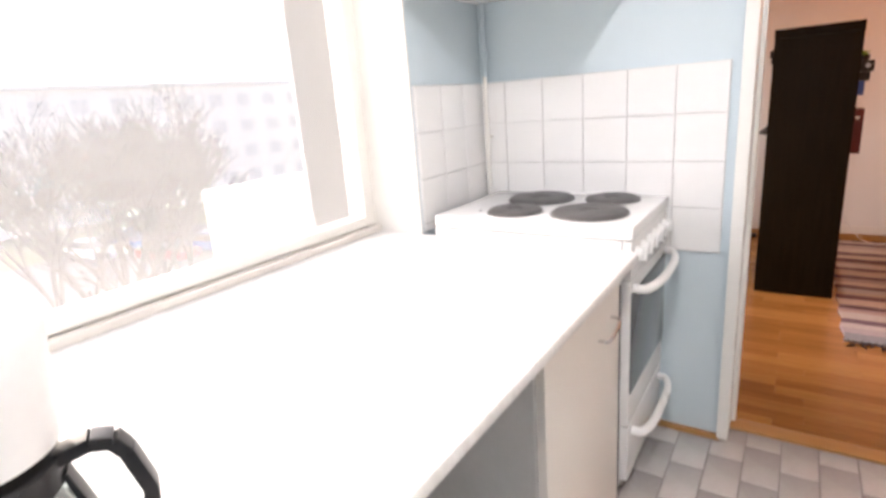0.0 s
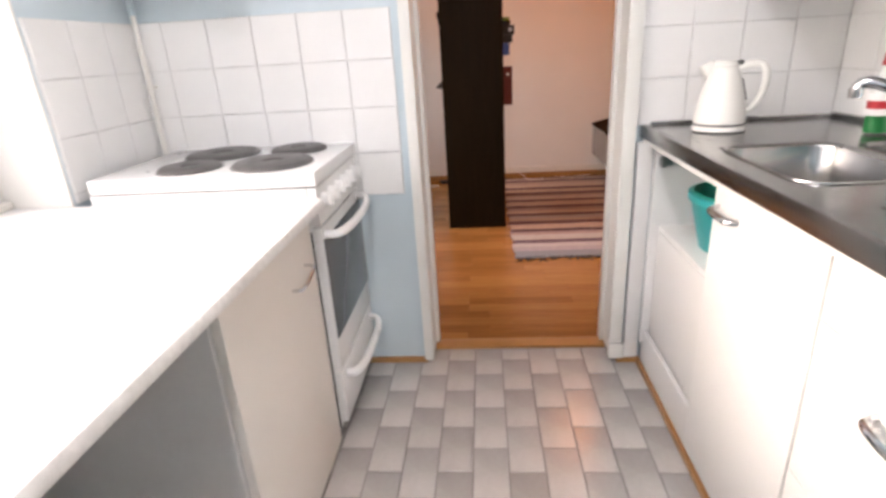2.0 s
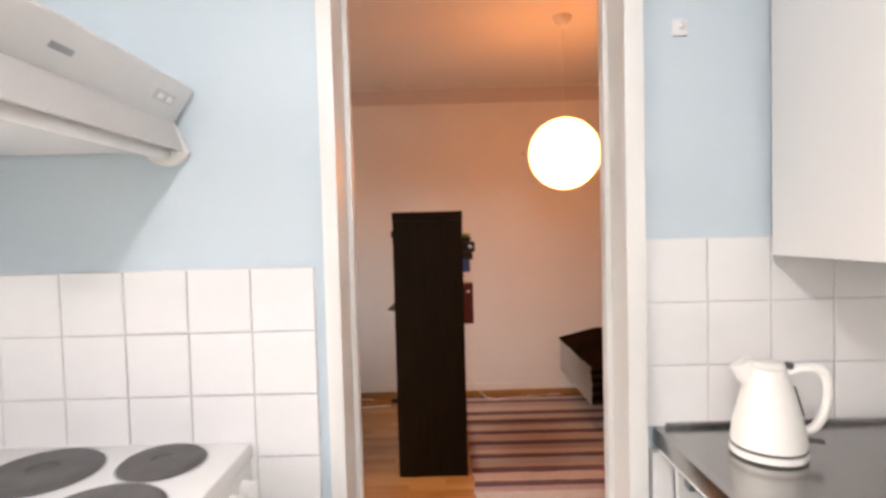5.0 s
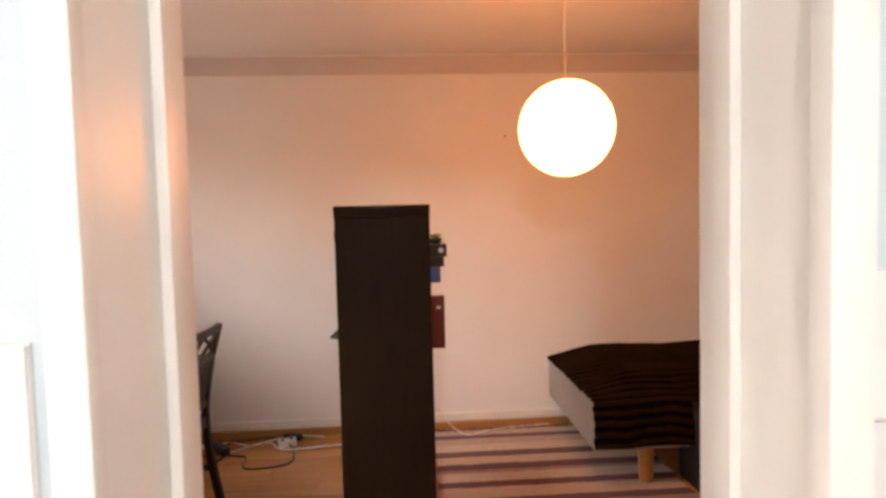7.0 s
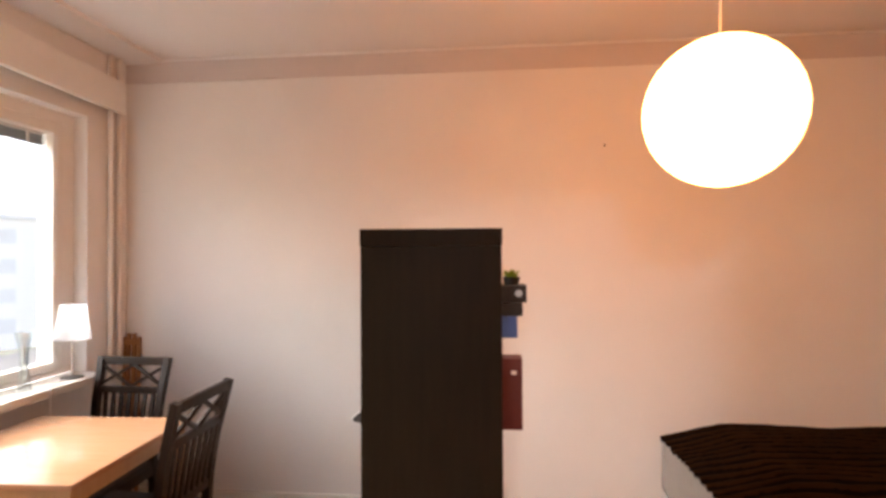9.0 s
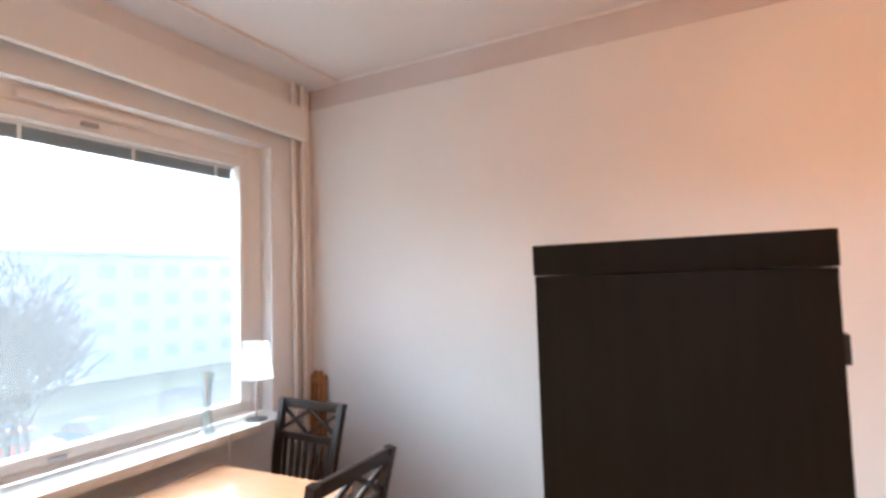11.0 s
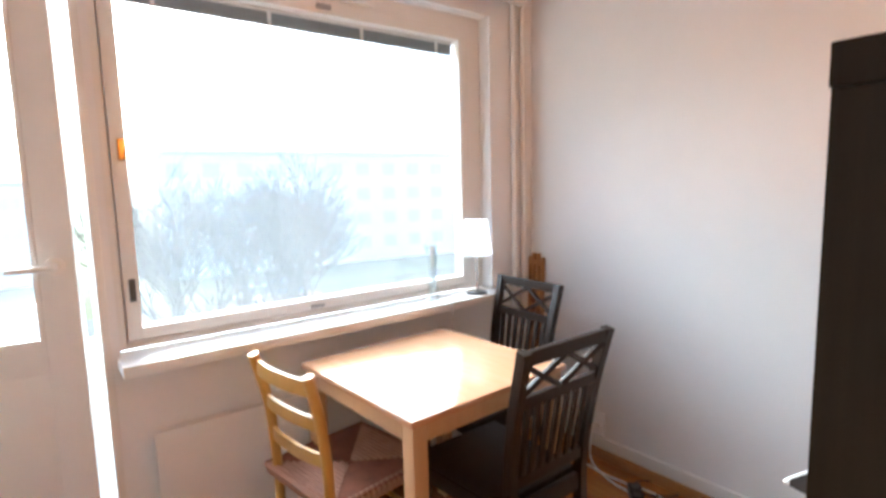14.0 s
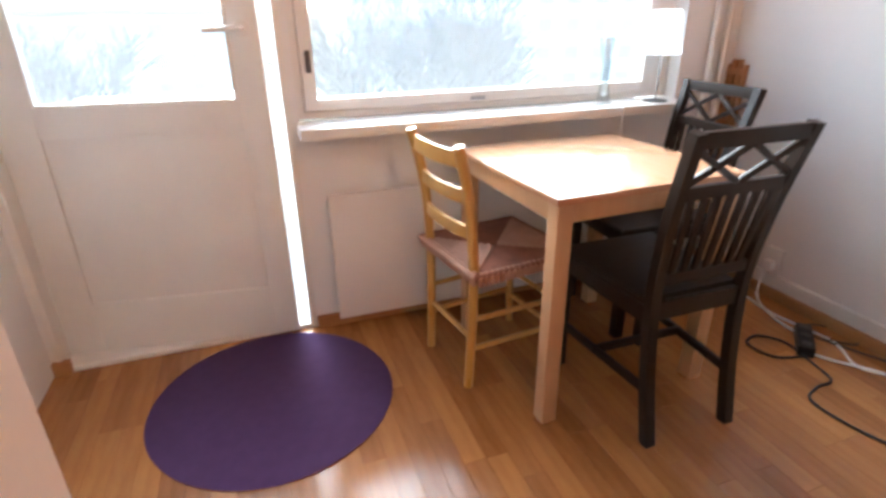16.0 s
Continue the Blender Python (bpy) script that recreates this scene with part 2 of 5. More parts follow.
THINGLASS = glass_mat("thin_glass", tint=(0.90, 0.93, 0.93), gloss=0.16)
PAPER = glow_mat("lit_rice_paper", (1.0, 0.33, 0.085), 4.7)

OPAL = glow_mat("lit_opal_glass", (1.0, 0.95, 0.94), 78.0)

# ---- geometry helpers ----
def link(name, bm, material, parent=None, label="", smooth=None):
    me = bpy.data.meshes.new(name)
    bmesh.ops.recalc_face_normals(bm, faces=bm.faces[:])
    bm.to_mesh(me)
    bm.free()
    if smooth:
        me.polygons.foreach_set("use_smooth", [True] * len(me.polygons))
        me.set_sharp_from_angle(angle=radians(smooth))
    me.materials.append(material)
    ob = new(name, me)
    if parent is not None:
        ob.parent = parent
    if label:
        ob["label"] = label
    return ob


def part(name, bm, material, parent, label="", smooth=40):
    return link(name, bm, material, parent, label, smooth)


def structure(name, bm, material, label="", smooth=40):
    ob = link(name, bm, material, None, label, smooth)
    return tagged(ob, kind="structure")


def thing(name, label, category, place=(0, 0, 0), turn=0.0, group=""):
    ob = new(name)
    ob.empty_display_size = 0.05
    ob.matrix_world = pose(*place, 0, 0, turn)
    return tagged(ob, label, category, group)


def box(x0, x1, y0, y1, z0, z1, bevel=0.0, bm=None, seg=2):
    own = bmesh.new()
    bmesh.ops.create_cube(own, size=1.0)
    for v in own.verts:
        v.co = ((x0 + x1) / 2 + v.co.x * (x1 - x0), (y0 + y1) / 2 + v.co.y * (y1 - y0), (z0 + z1) / 2 + v.co.z * (z1 - z0))
    if bevel:
        bmesh.ops.bevel(own, geom=own.edges[:], offset=bevel, segments=seg, profile=0.7, affect="EDGES")
    if bm is None:
        return own
    return join(bm, own)


def join(bm, other):
    me = bpy.data.meshes.new("join")
    other.to_mesh(me)
    other.free()
    bm.from_mesh(me)
    bpy.data.meshes.remove(me)
    return bm


def boxes(*specs, bevel=0.0):
    bm = bmesh.new()
    for s in specs:
        box(*s, bevel=bevel, bm=bm)
    return bm


def lathe(profile, n=32, at=(0, 0, 0), bm=None, squash=1.0):
    bm = bm or bmesh.new()
    rings = []
    for r, z in profile:
        if r < 1e-5:
            rings.append([bm.verts.new((at[0], at[1], at[2] + z))])
        else:
            rings.append([bm.verts.new((at[0] + r * math.cos(2 * math.pi * k / n), at[1] + squash * r * math.sin(2 * math.pi * k / n), at[2] + z)) for k in range(n)])
    for a, b in zip(rings, rings[1:]):
        for k in range(n):
            q = [a[k % len(a)], a[(k + 1) % len(a)], b[(k + 1) % len(b)], b[k % len(b)]]
            q = list(dict.fromkeys(q))
            if len(q) > 2:
                bm.faces.new(q)
    for ring in (rings[0], rings[-1]):
        if len(ring) > 2:
            bm.faces.new(ring)
    return bm


def smooth_line(pts, steps=6):
    pts = [Vector(p) for p in pts]
    if len(pts) < 3:
        return pts
    out = []
    ext = [2 * pts[0] - pts[1], *pts, 2 * pts[-1] - pts[-2]]
    for i in range(1, len(ext) - 2):
        p0, p1, p2, p3 = ext[i - 1:i + 3]
        for s in range(steps):
            t = s / steps
            out.append(0.5 * (2 * p1 + (p2 - p0) * t + (2 * p0 - 5 * p1 + 4 * p2 - p3) * t * t + (3 * p1 - p0 - 3 * p2 + p3) * t ** 3))
    return out + [pts[-1]]


def tube(pts, r, n=8, bm=None, steps=6, flat=1.0, ends=None):
    """A round bar along a smooth line; flat squeezes it, ends gives its radius at both ends."""
    bm = bm or bmesh.new()
    line = smooth_line(pts, steps) if steps > 1 else [Vector(p) for p in pts]
    rings = []
    side = None
    for i, p in enumerate(line):
        d = (line[min(i + 1, len(line) - 1)] - line[max(i - 1, 0)]).normalized()
        if side is None:
            side = d.orthogonal().normalized()
        side = (side - d * side.dot(d)).normalized()
        up = d.cross(side)
        rad = r if ends is None else ends[0] + (ends[1] - ends[0]) * i / max(len(line) - 1, 1)
        rings.append([bm.verts.new(p + rad * (math.cos(2 * math.pi * k / n) * side + flat * math.sin(2 * math.pi * k / n) * up)) for k in range(n)])
    for a, b in zip(rings, rings[1:]):
        for k in range(n):
            bm.faces.new([a[k], a[(k + 1) % n], b[(k + 1) % n], b[k]])
    bm.faces.new(rings[0])
    bm.faces.new(rings[-1])
    return bm


def bar(a, b, w, h, bevel=0.003, bm=None, up=(0, 0, 1)):
    """A rectangular bar from a to b, w wide across and h thick along up."""
    a, b = Vector(a), Vector(b)
    d = (b - a)
    length = d.length
    d.normalize()
    u = Vector(up)
    u = (u - d * u.dot(d)).normalized()
    s = d.cross(u)
    own = box(0, length, -w / 2, w / 2, -h / 2, h / 2, bevel)
    m = Matrix((d, s, u)).transposed().to_4x4()
    m.translation = a
    bmesh.ops.transform(own, matrix=m, verts=own.verts[:])
    if bm is None:
        return own
    return join(bm, own)


def plate(outline, z0, z1, bevel=0.0):
    """A flat piece of that outline (x, y), from z0 to z1."""
    bm = bmesh.new()
    lo = [bm.verts.new((x, y, z0)) for x, y in outline]
    hi = [bm.verts.new((x, y, z1)) for x, y in outline]
    bm.faces.new(lo)
    bm.faces.new(hi)
    k = len(lo)
    for i in range(k):
        bm.faces.new([lo[i], lo[(i + 1) % k], hi[(i + 1) % k], hi[i]])
    if bevel:
        bmesh.ops.recalc_face_normals(bm, faces=bm.faces[:])
        bmesh.ops.bevel(bm, geom=[e for e in bm.edges if abs(e.verts[0].co.z - e.verts[1].co.z) < 1e-6], offset=bevel, segments=2, affect="EDGES")
    return bm


def moved(bm, m):
    bmesh.ops.transform(bm, matrix=m, verts=bm.verts[:])
    return bm


def round_rect(x0, x1, y0, y1, r, n=6):
    pts = []
    for cx, cy, a in ((x1 - r, y1 - r, 0), (x0 + r, y1 - r, 90), (x0 + r, y0 + r, 180), (x1 - r, y0 + r, 270)):
        pts += [(cx + r * math.cos(radians(a + 90 * i / n)), cy + r * math.sin(radians(a + 90 * i / n))) for i in range(n + 1)]
    return pts


# ---- the shell ----
KX0, KX1, KY0, KY1, KZ = -0.98, 1.295, -1.4, 2.15, 2.5
RX0, RX1, RY0, RY1, RZ = -1.82, 3.3, 2.355, 5.24, 2.545
DX0, DX1, DZ = -0.05, 0.64, 2.04

tagged(structure("floor_kitchen", boxes((KX0 - 0.3, KX1 + 0.1, KY0 - 0.1, 2.245, -0.12, -0.003)), FGROUT), "grey tile-pattern kitchen floor with dark joints", "floor")
tagged(structure("floor_room", boxes((RX0 - 0.3, RX1 + 0.1, 2.245, RY1 + 0.1, -0.12, -0.004)), OAK), "orange oak plank floor", "floor")
tagged(structure("ceiling_kitchen", boxes((KX0 - 0.35, KX1 + 0.1, KY0 - 0.1, KY1 + 0.1, KZ, KZ + 0.12)), CEIL), "white painted kitchen ceiling", "ceiling")
ceil = boxes((RX0 - 0.3, RX1 + 0.1, KY1 + 0.1, RY1 + 0.1, RZ, RZ + 0.12))
box(RX0 - 0.02, -1.60, 2.2, RY1, RZ - 0.02, RZ + 0.02, 0.004, ceil)
tagged(structure("ceiling_room", ceil, CEIL), "white painted ceiling with a shallow step by the window", "ceiling")

# wall between kitchen and room, blue on the kitchen side
w = boxes((RX0 - 0.3, DX0 - 0.03, KY1 + 0.06, RY0, 0, 2.7), (DX1 + 0.03, RX1 + 0.1, KY1 + 0.06, RY0, 0, 2.7), (DX0 - 0.03, DX1 + 0.03, KY1 + 0.06, RY0, DZ + 0.03, 2.7))
tagged(structure("wall_between", w, WHITE), "white painted wall with a doorway to the kitchen", "wall")
w = boxes((KX0 - 0.3, DX0 - 0.03, KY1, KY1 + 0.06, 0, 2.7), (DX1 + 0.03, KX1 + 0.1, KY1, KY1 + 0.06, 0, 2.7), (DX0 - 0.03, DX1 + 0.03, KY1, KY1 + 0.06, DZ + 0.03, 2.7))
tagged(structure("wall_kitchen_end", w, BLUE), "pale blue painted kitchen end wall", "wall")
# kitchen window wall
WY0, WY1, WZ0, WZ1 = -0.7, 1.68, 0.80, 2.12
w = boxes((KX0 - 0.32, KX0, WY1, KY1, 0, KZ), (KX0 - 0.32, KX0, KY0, WY0, 0, KZ), (KX0 - 0.32, KX0, WY0, WY1, 0, WZ0), (KX0 - 0.32, KX0, WY0, WY1, WZ1, KZ))
tagged(structure("wall_kitchen_window", w, BLUE), "pale blue kitchen wall with a wide window opening", "wall")
tagged(structure("wall_kitchen_right", boxes((KX1, KX1 + 0.12, KY0, KY1, 0, KZ)), BLUE), "pale blue kitchen wall behind the sink", "wall")
tagged(structure("wall_kitchen_back", boxes((KX0 - 0.3, KX1 + 0.12, KY0 - 0.12, KY0, 0, KZ)), BLUE), "pale blue back wall of the kitchen", "wall")
# white lining of the kitchen window opening
w = boxes((KX0 - 0.2, KX0 + 0.004, WY1 - 0.006, WY1 + 0.001, WZ0, WZ1), (KX0 - 0.2, KX0 + 0.004, WY0, WY1 - 0.006, WZ1 - 0.006, WZ1 + 0.001))
tagged(structure("trim_window_lining", w, FRAME_PAINT), "white painted lining of the kitchen window opening", "trim")
# room walls
FY0, FY1, FZ0, FZ1 = 3.31, 4.946, 0.78, 2.15
BY0, BY1, BZ = 2.372, 3.285, 2.13
w = boxes((RX0 - 0.28, RX0, KY1 + 0.06, BY0, 0, RZ), (RX0 - 0.28, RX0, BY1, FY0, 0, RZ), (RX0 - 0.28, RX0, FY0, FY1, 0, FZ0), (RX0 - 0.28, RX0, FY1, RY1 + 0.1, 0, RZ),
          (RX0 - 0.28, RX0, BY0, BY1, BZ, RZ), (RX0 - 0.28, RX0, FY0, FY1, FZ1, RZ))
tagged(structure("wall_room_window", w, WHITE), "white painted wall with a window and a balcony door", "wall")
tagged(structure("wall_room_far", boxes((RX0, RX1 + 0.1, RY1, RY1 + 0.12, 0, 2.7)), WHITE), "white painted long wall", "wall")
tagged(structure("wall_room_right", boxes((RX1, RX1 + 0.12, RY0, RY1, 0, 2.7)), WHITE), "white painted end wall", "wall")
tagged(structure("trim_frieze", boxes((RX0, RX1, RY1 - 0.006, RY1 - 0.001, 2.415, RZ - 0.012)), BAND), "pinkish painted frieze band under the ceiling", "trim")
tagged(structure("trim_cornice", boxes((RX0, RX1, RY1 - 0.014, RY1 - 0.001, RZ - 0.012, RZ - 0.001), bevel=0.002), CEIL), "thin white cornice strip", "trim")
tagged(structure("baseboard_far", boxes((RX0, RX1, RY1 - 0.016, RY1 - 0.001, 0.048, 0.105), bevel=0.003), FRAME_PAINT), "white painted baseboard", "baseboard")
tagged(structure("baseboard_far_wood", boxes((RX0, RX1, RY1 - 0.03, RY1 - 0.001, 0.0, 0.046), bevel=0.004), OAK), "orange wooden floor moulding", "baseboard")
tagged(structure("baseboard_window", boxes((RX0, RX0 + 0.022, 3.29, RY1 - 0.03, 0.0, 0.05), (RX0, RX0 + 0.022, 2.41, BY0 - 0.01, 0.0, 0.05), bevel=0.004), OAK), "orange wooden floor moulding", "baseboard")
tagged(structure("baseboard_kitchen_end", boxes((KX0, DX0 - 0.024, KY1 - 0.016, KY1 - 0.001, 0.0, 0.022), (DX0 - 0.04, DX0 - 0.026, KY1 - 0.001, 2.24, 0, 0.022), bevel=0.003), OAK), "narrow orange wooden floor moulding", "baseboard")
tagged(structure("baseboard_kitchen_right", boxes((0.66, 0.745, KY1 - 0.03, KY1 - 0.016, 0.0, 0.022), (0.732, 0.745, KY0, KY1 - 0.03, 0.0, 0.022), bevel=0.003), OAK), "narrow orange wooden floor moulding", "baseboard")
tagged(structure("threshold", boxes((DX0 + 0.001, DX1 - 0.001, 2.232, 2.30, -0.002, 0.012), bevel=0.004), OAK), "worn orange wooden threshold strip", "threshold")


def doorway():
    """Painted frame of the open kitchen doorway: lining, casings and stop."""
    f = thing("door_frame", "cream gloss-painted wooden frame of the kitchen doorway", "door frame", (0, 0, 0))
    f["kind"] = "structure"
    for name, x0, x1 in (("jamb", DX0 - 0.032, DX0), ("jamb", DX1, DX1 + 0.032)):
        part(name, box(x0, x1, KY1 - 0.02, RY0 + 0.004, 0.012, DZ, 0.004), TRIM, f)
    part("head", box(DX0 - 0.032, DX1 + 0.032, KY1 - 0.02, RY0 + 0.004, DZ, DZ + 0.03, 0.003), TRIM, f)
    part("casing", box(DX0 - 0.034, DX0 + 0.003, KY1 - 0.028, KY1 - 0.004, 0.024, DZ + 0.05, 0.006), TRIM, f)
    part("casing", box(DX1 - 0.012, DX1 + 0.034, KY1 - 0.034, KY1 - 0.004, 0.09, DZ + 0.05, 0.006), TRIM, f)
    part("plinth_block", box(DX1 - 0.014, DX1 + 0.04, KY1 - 0.04, KY1 - 0.004, 0.024, 0.088, 0.006), TRIM, f)
    part("stop", box(DX0, DX0 + 0.014, 2.27, 2.31, 0.012, DZ, 0.003), TRIM, f)
    part("stop", box(DX1 - 0.014, DX1, 2.27, 2.31, 0.012, DZ, 0.003), TRIM, f)
    part("casing", box(DX0 - 0.07, DX0 - 0.006, RY0 + 0.004, RY0 + 0.022, 0.0, DZ + 0.06, 0.005), TRIM, f)
    part("casing", box(DX1 + 0.006, DX1 + 0.07, RY0 + 0.004, RY0 + 0.022, 0.0, DZ + 0.06, 0.005), TRIM, f)


doorway()


def window(name, label, x, y0, y1, z0, z1, frames=(0.03, 0.03, 0.03, 0.03), sashes=(0.04, 0.04, 0.04, 0.04), depth=0.09, glass=None):
    """Window in a wall that faces +x: outer frame, inner sash and pane; x is the room-side face of the frame. Widths: near side, far side, bottom, top."""
    w = thing(name, label, "window", (0, 0, 0))
    w["kind"] = "structure"
    fa, fb, fc, fd = frames
    sa, sb, sc, sd = sashes
    for name_, q in (("window_frame", (y0, y0 + fa, z0, z1)), ("window_frame", (y1 - fb, y1, z0, z1)), ("window_frame", (y0 + fa, y1 - fb, z0, z0 + fc)), ("window_frame", (y0 + fa, y1 - fb, z1 - fd, z1))):
        part(name_, box(x - depth, x, *q, 0.004), FRAME_PAINT, w)
    a, b, c, d = y0 + fa + 0.003, y1 - fb - 0.003, z0 + fc + 0.003, z1 - fd - 0.003
    for q in ((a, a + sa, c, d), (b - sb, b, c, d), (a + sa, b - sb, c, c + sc), (a + sa, b - sb, d - sd, d)):
        part("sash_bar", box(x - 0.05, x + 0.008, *q, 0.004), FRAME_PAINT, w)
    part("rebate", boxes((x - depth, x - 0.052, y0 + fa, a + 0.01, c, d), (x - depth, x - 0.052, b - 0.01, y1 - fb, c, d), (x - depth, x - 0.052, a + 0.01, b - 0.01, z0 + fc, c + 0.01), (x - depth, x - 0.052, a + 0.01, b - 0.01, d - 0.01, z1 - fd)), FRAME_PAINT, w)
    pane = part("pane", box(x - 0.028, x - 0.024, a + sa - 0.005, b - sb + 0.005, c + sc - 0.005, d - sd + 0.005), glass or GLASS, w, "clear window pane")
    pane.visible_shadow = False
    return w, (a + sa, b - sb, c + sc, d - sd)


window("window_kitchen", "white-painted kitchen window above the worktop", -1.18, WY0, WY1, WZ0 + 0.02, WZ1, (0.028, 0.028, 0.025, 0.028), (0.035, 0.035, 0.035, 0.035), glass=KGLASS)
win, (gy0, gy1, gz0, gz1) = window("window_room", "wide white-painted window with a raised blind", -1.895, FY0, FY1, 0.826, FZ1, (0.03, 0.078, 0.026, 0.06), (0.046, 0.056, 0.042, 0.052))
part("latch", box(-1.887, -1.873, 3.362, 3.384, 1.455, 1.525, 0.004), BRASS, win, "small brass window latch")
part("hinge", box(-1.887, -1.876, 3.358, 3.378, 0.99, 1.065, 0.003), DKMETAL, win, "dark metal hinge")
part("hinge", box(-1.887, -1.876, 3.362, 3.384, 1.92, 1.98, 0.003), RADIATOR, win)
part("air_vent", box(-1.895, -1.872, 3.875, 4.345, 2.10, 2.128, 0.004), FRAME_PAINT, win)
part("vent_knob", box(-1.887, -1.87, 4.08, 4.14, 2.052, 2.07, 0.003), METALGREY, win)
part("stay", box(-1.886, -1.878, 3.99, 4.05, 0.862, 0.876, 0.002), METALGREY, win)

bl = thing("window_blind", "raised grey venetian blind at the top of the window", "blind", (0, 0, 0))
for k in range(7):
    part("slat", box(-1.955, -1.93, gy0 + 0.01, gy1 - 0.01, gz1 - 0.062 + 0.007 * k, gz1 - 0.0585 + 0.007 * k), BLIND, bl)
part("headrail", box(-1.957, -1.928, gy0 + 0.005, gy1 - 0.005, gz1 - 0.012, gz1 - 0.001, 0.002), FRAME_PAINT, bl)
for k in range(4):
    y = gy0 + (gy1 - gy0) * (0.08 + 0.28 * k)
    part("cord_clip", box(-1.929, -1.922, y, y + 0.012, gz1 - 0.066, gz1 - 0.012, 0.002), WPLASTIC, bl)
part("cord", tube([(-1.884, gy1 + 0.012, 2.03), (-1.884, gy1 + 0.012, 1.6), (-1.884, gy1 + 0.01, 1.33)], 0.002, 6), WPLASTIC, bl)

tagged(structure("window_sill", boxes((-1.895, -1.70, 3.30, FY1 - 0.001, 0.786, 0.824), bevel=0.006), FRAME_PAINT), "deep white-painted window sill board", "sill")

pel = thing("curtain_pelmet", "long cream-painted wooden curtain board above the window", "pelmet", (0, 0, 0))
slope = Matrix.Translation((0, 5.075, 2.198)) @ Matrix.Rotation(radians(-1.2), 4, "X")
part("board", moved(box(-1.722, -1.70, -2.65, 0.0, 0.0, 0.163, 0.003), slope), TRIM, pel)
# whiter strip puts the light caught by the board's lower edge into paint
part("lit_edge_strip", moved(box(-1.724, -1.697, -2.65, 0.0, -0.007, -0.0005, 0.002), slope), FRAME_PAINT, pel, "lower edge painted whiter, as if lit")
part("bracket", box(RX0, -1.722, 2.5, 2.53, 2.33, 2.375, 0.002), TRIM, pel)
part("bracket", box(RX0, -1.722, 4.9, 4.93, 2.30, 2.345, 0.002), TRIM, pel)

for y in (5.087, 5.154):
    pipe = thing("heating_pipe", "white-painted heating riser pipe by the window", "pipe", (-1.797, y, 0), group="heating pipes")
    part("pipe", tube([(0, 0, 0), (0, 0, RZ - 0.002)], 0.0135, 14, steps=1), FRAME_PAINT, pipe)


def balcony_door():
    """Glazed balcony door, standing ajar into the room."""
    d = thing("door_balcony", "cream-painted balcony door with a large pane, ajar", "door", (-1.905, 2.385, 0.02), -8.0)
    W, T, H = 0.838, 0.05, 2.07
    gl = (0.125, W - 0.09, 0.893, 1.975)
    part("leaf", boxes((-T, 0, 0, gl[0], 0, H), (-T, 0, gl[1], W, 0, H), (-T, 0, gl[0], gl[1], 0, 0.20), (-T, 0, gl[0], gl[1], 0.80, gl[2]), (-T, 0, gl[0], gl[1], gl[3], H),
                       (-T + 0.012, -0.008, gl[0], gl[1], 0.20, 0.80), bevel=0.003), TRIM, d)
    part("glazing_bead", boxes((-0.01, 0.004, gl[0], gl[0] + 0.014, gl[2], gl[3]), (-0.01, 0.004, gl[1] - 0.014, gl[1], gl[2], gl[3]), (-0.01, 0.004, gl[0] + 0.014, gl[1] - 0.014, gl[2], gl[2] + 0.014),
                               (-0.01, 0.004, gl[0] + 0.014, gl[1] - 0.014, gl[3] - 0.014, gl[3]), bevel=0.002), TRIM, d)
    p = part("pane", box(-0.03, -0.026, gl[0] - 0.004, gl[1] + 0.004, gl[2] - 0.004, gl[3] + 0.004), GLASS, d, "clear door pane")
    p.visible_shadow = False
    h = part("handle", tube([(0.0, W - 0.05, 1.12), (0.035, W - 0.05, 1.12), (0.045, W - 0.062, 1.12), (0.045, W - 0.16, 1.118)], 0.009, 10), FRAME_PAINT, d, "white lever handle")
    part("rose", lathe([(0.0, 0), (0.026, 0), (0.026, 0.006), (0.02, 0.01), (0, 0.01)], 20), FRAME_PAINT, h).matrix_local = pose(0, W - 0.05, 1.12, 0, 90, 0)
    for z in (0.25, 1.8):
        part("hinge", tube([(0.008, -0.006, z), (0.008, -0.006, z + 0.11)], 0.009, 10, steps=1), FRAME_PAINT, d)
    f = thing("balcony_door_frame", "white-painted frame of the balcony door", "door frame", (0, 0, 0))
    f["kind"] = "structure"
    part("jamb", box(RX0 - 0.2, RX0 + 0.004, BY0 - 0.002, BY0 + 0.018, 0, BZ, 0.003), FRAME_PAINT, f)
    part("jamb", box(RX0 - 0.2, RX0 + 0.003, BY1 - 0.022, BY1 + 0.002, 0, BZ, 0.003), FRAME_PAINT, f)
    part("head", box(RX0 - 0.2, RX0 + 0.004, BY0 + 0.018, BY1 - 0.025, BZ - 0.025, BZ + 0.001, 0.003), FRAME_PAINT, f)
    part("sill", box(RX0 - 0.26, RX0 + 0.0, BY0 + 0.018, BY1 - 0.025, -0.003, 0.018, 0.003), FRAME_PAINT, f)


balcony_door()

kd = thing("door_kitchen", "white-painted kitchen door standing wide open into the room", "door", (DX0 - 0.075, RY0 + 0.03, 0.012), 147.5)
part("leaf", box(0, 0.70, -0.02, 0.02, 0, 2.02, 0.003), FRAME_PAINT, kd)
part("handle", tube([(0.65, 0.02, 1.0), (0.65, 0.06, 1.0), (0.54, 0.062, 1.0)], 0.008, 8), METALGREY, kd)

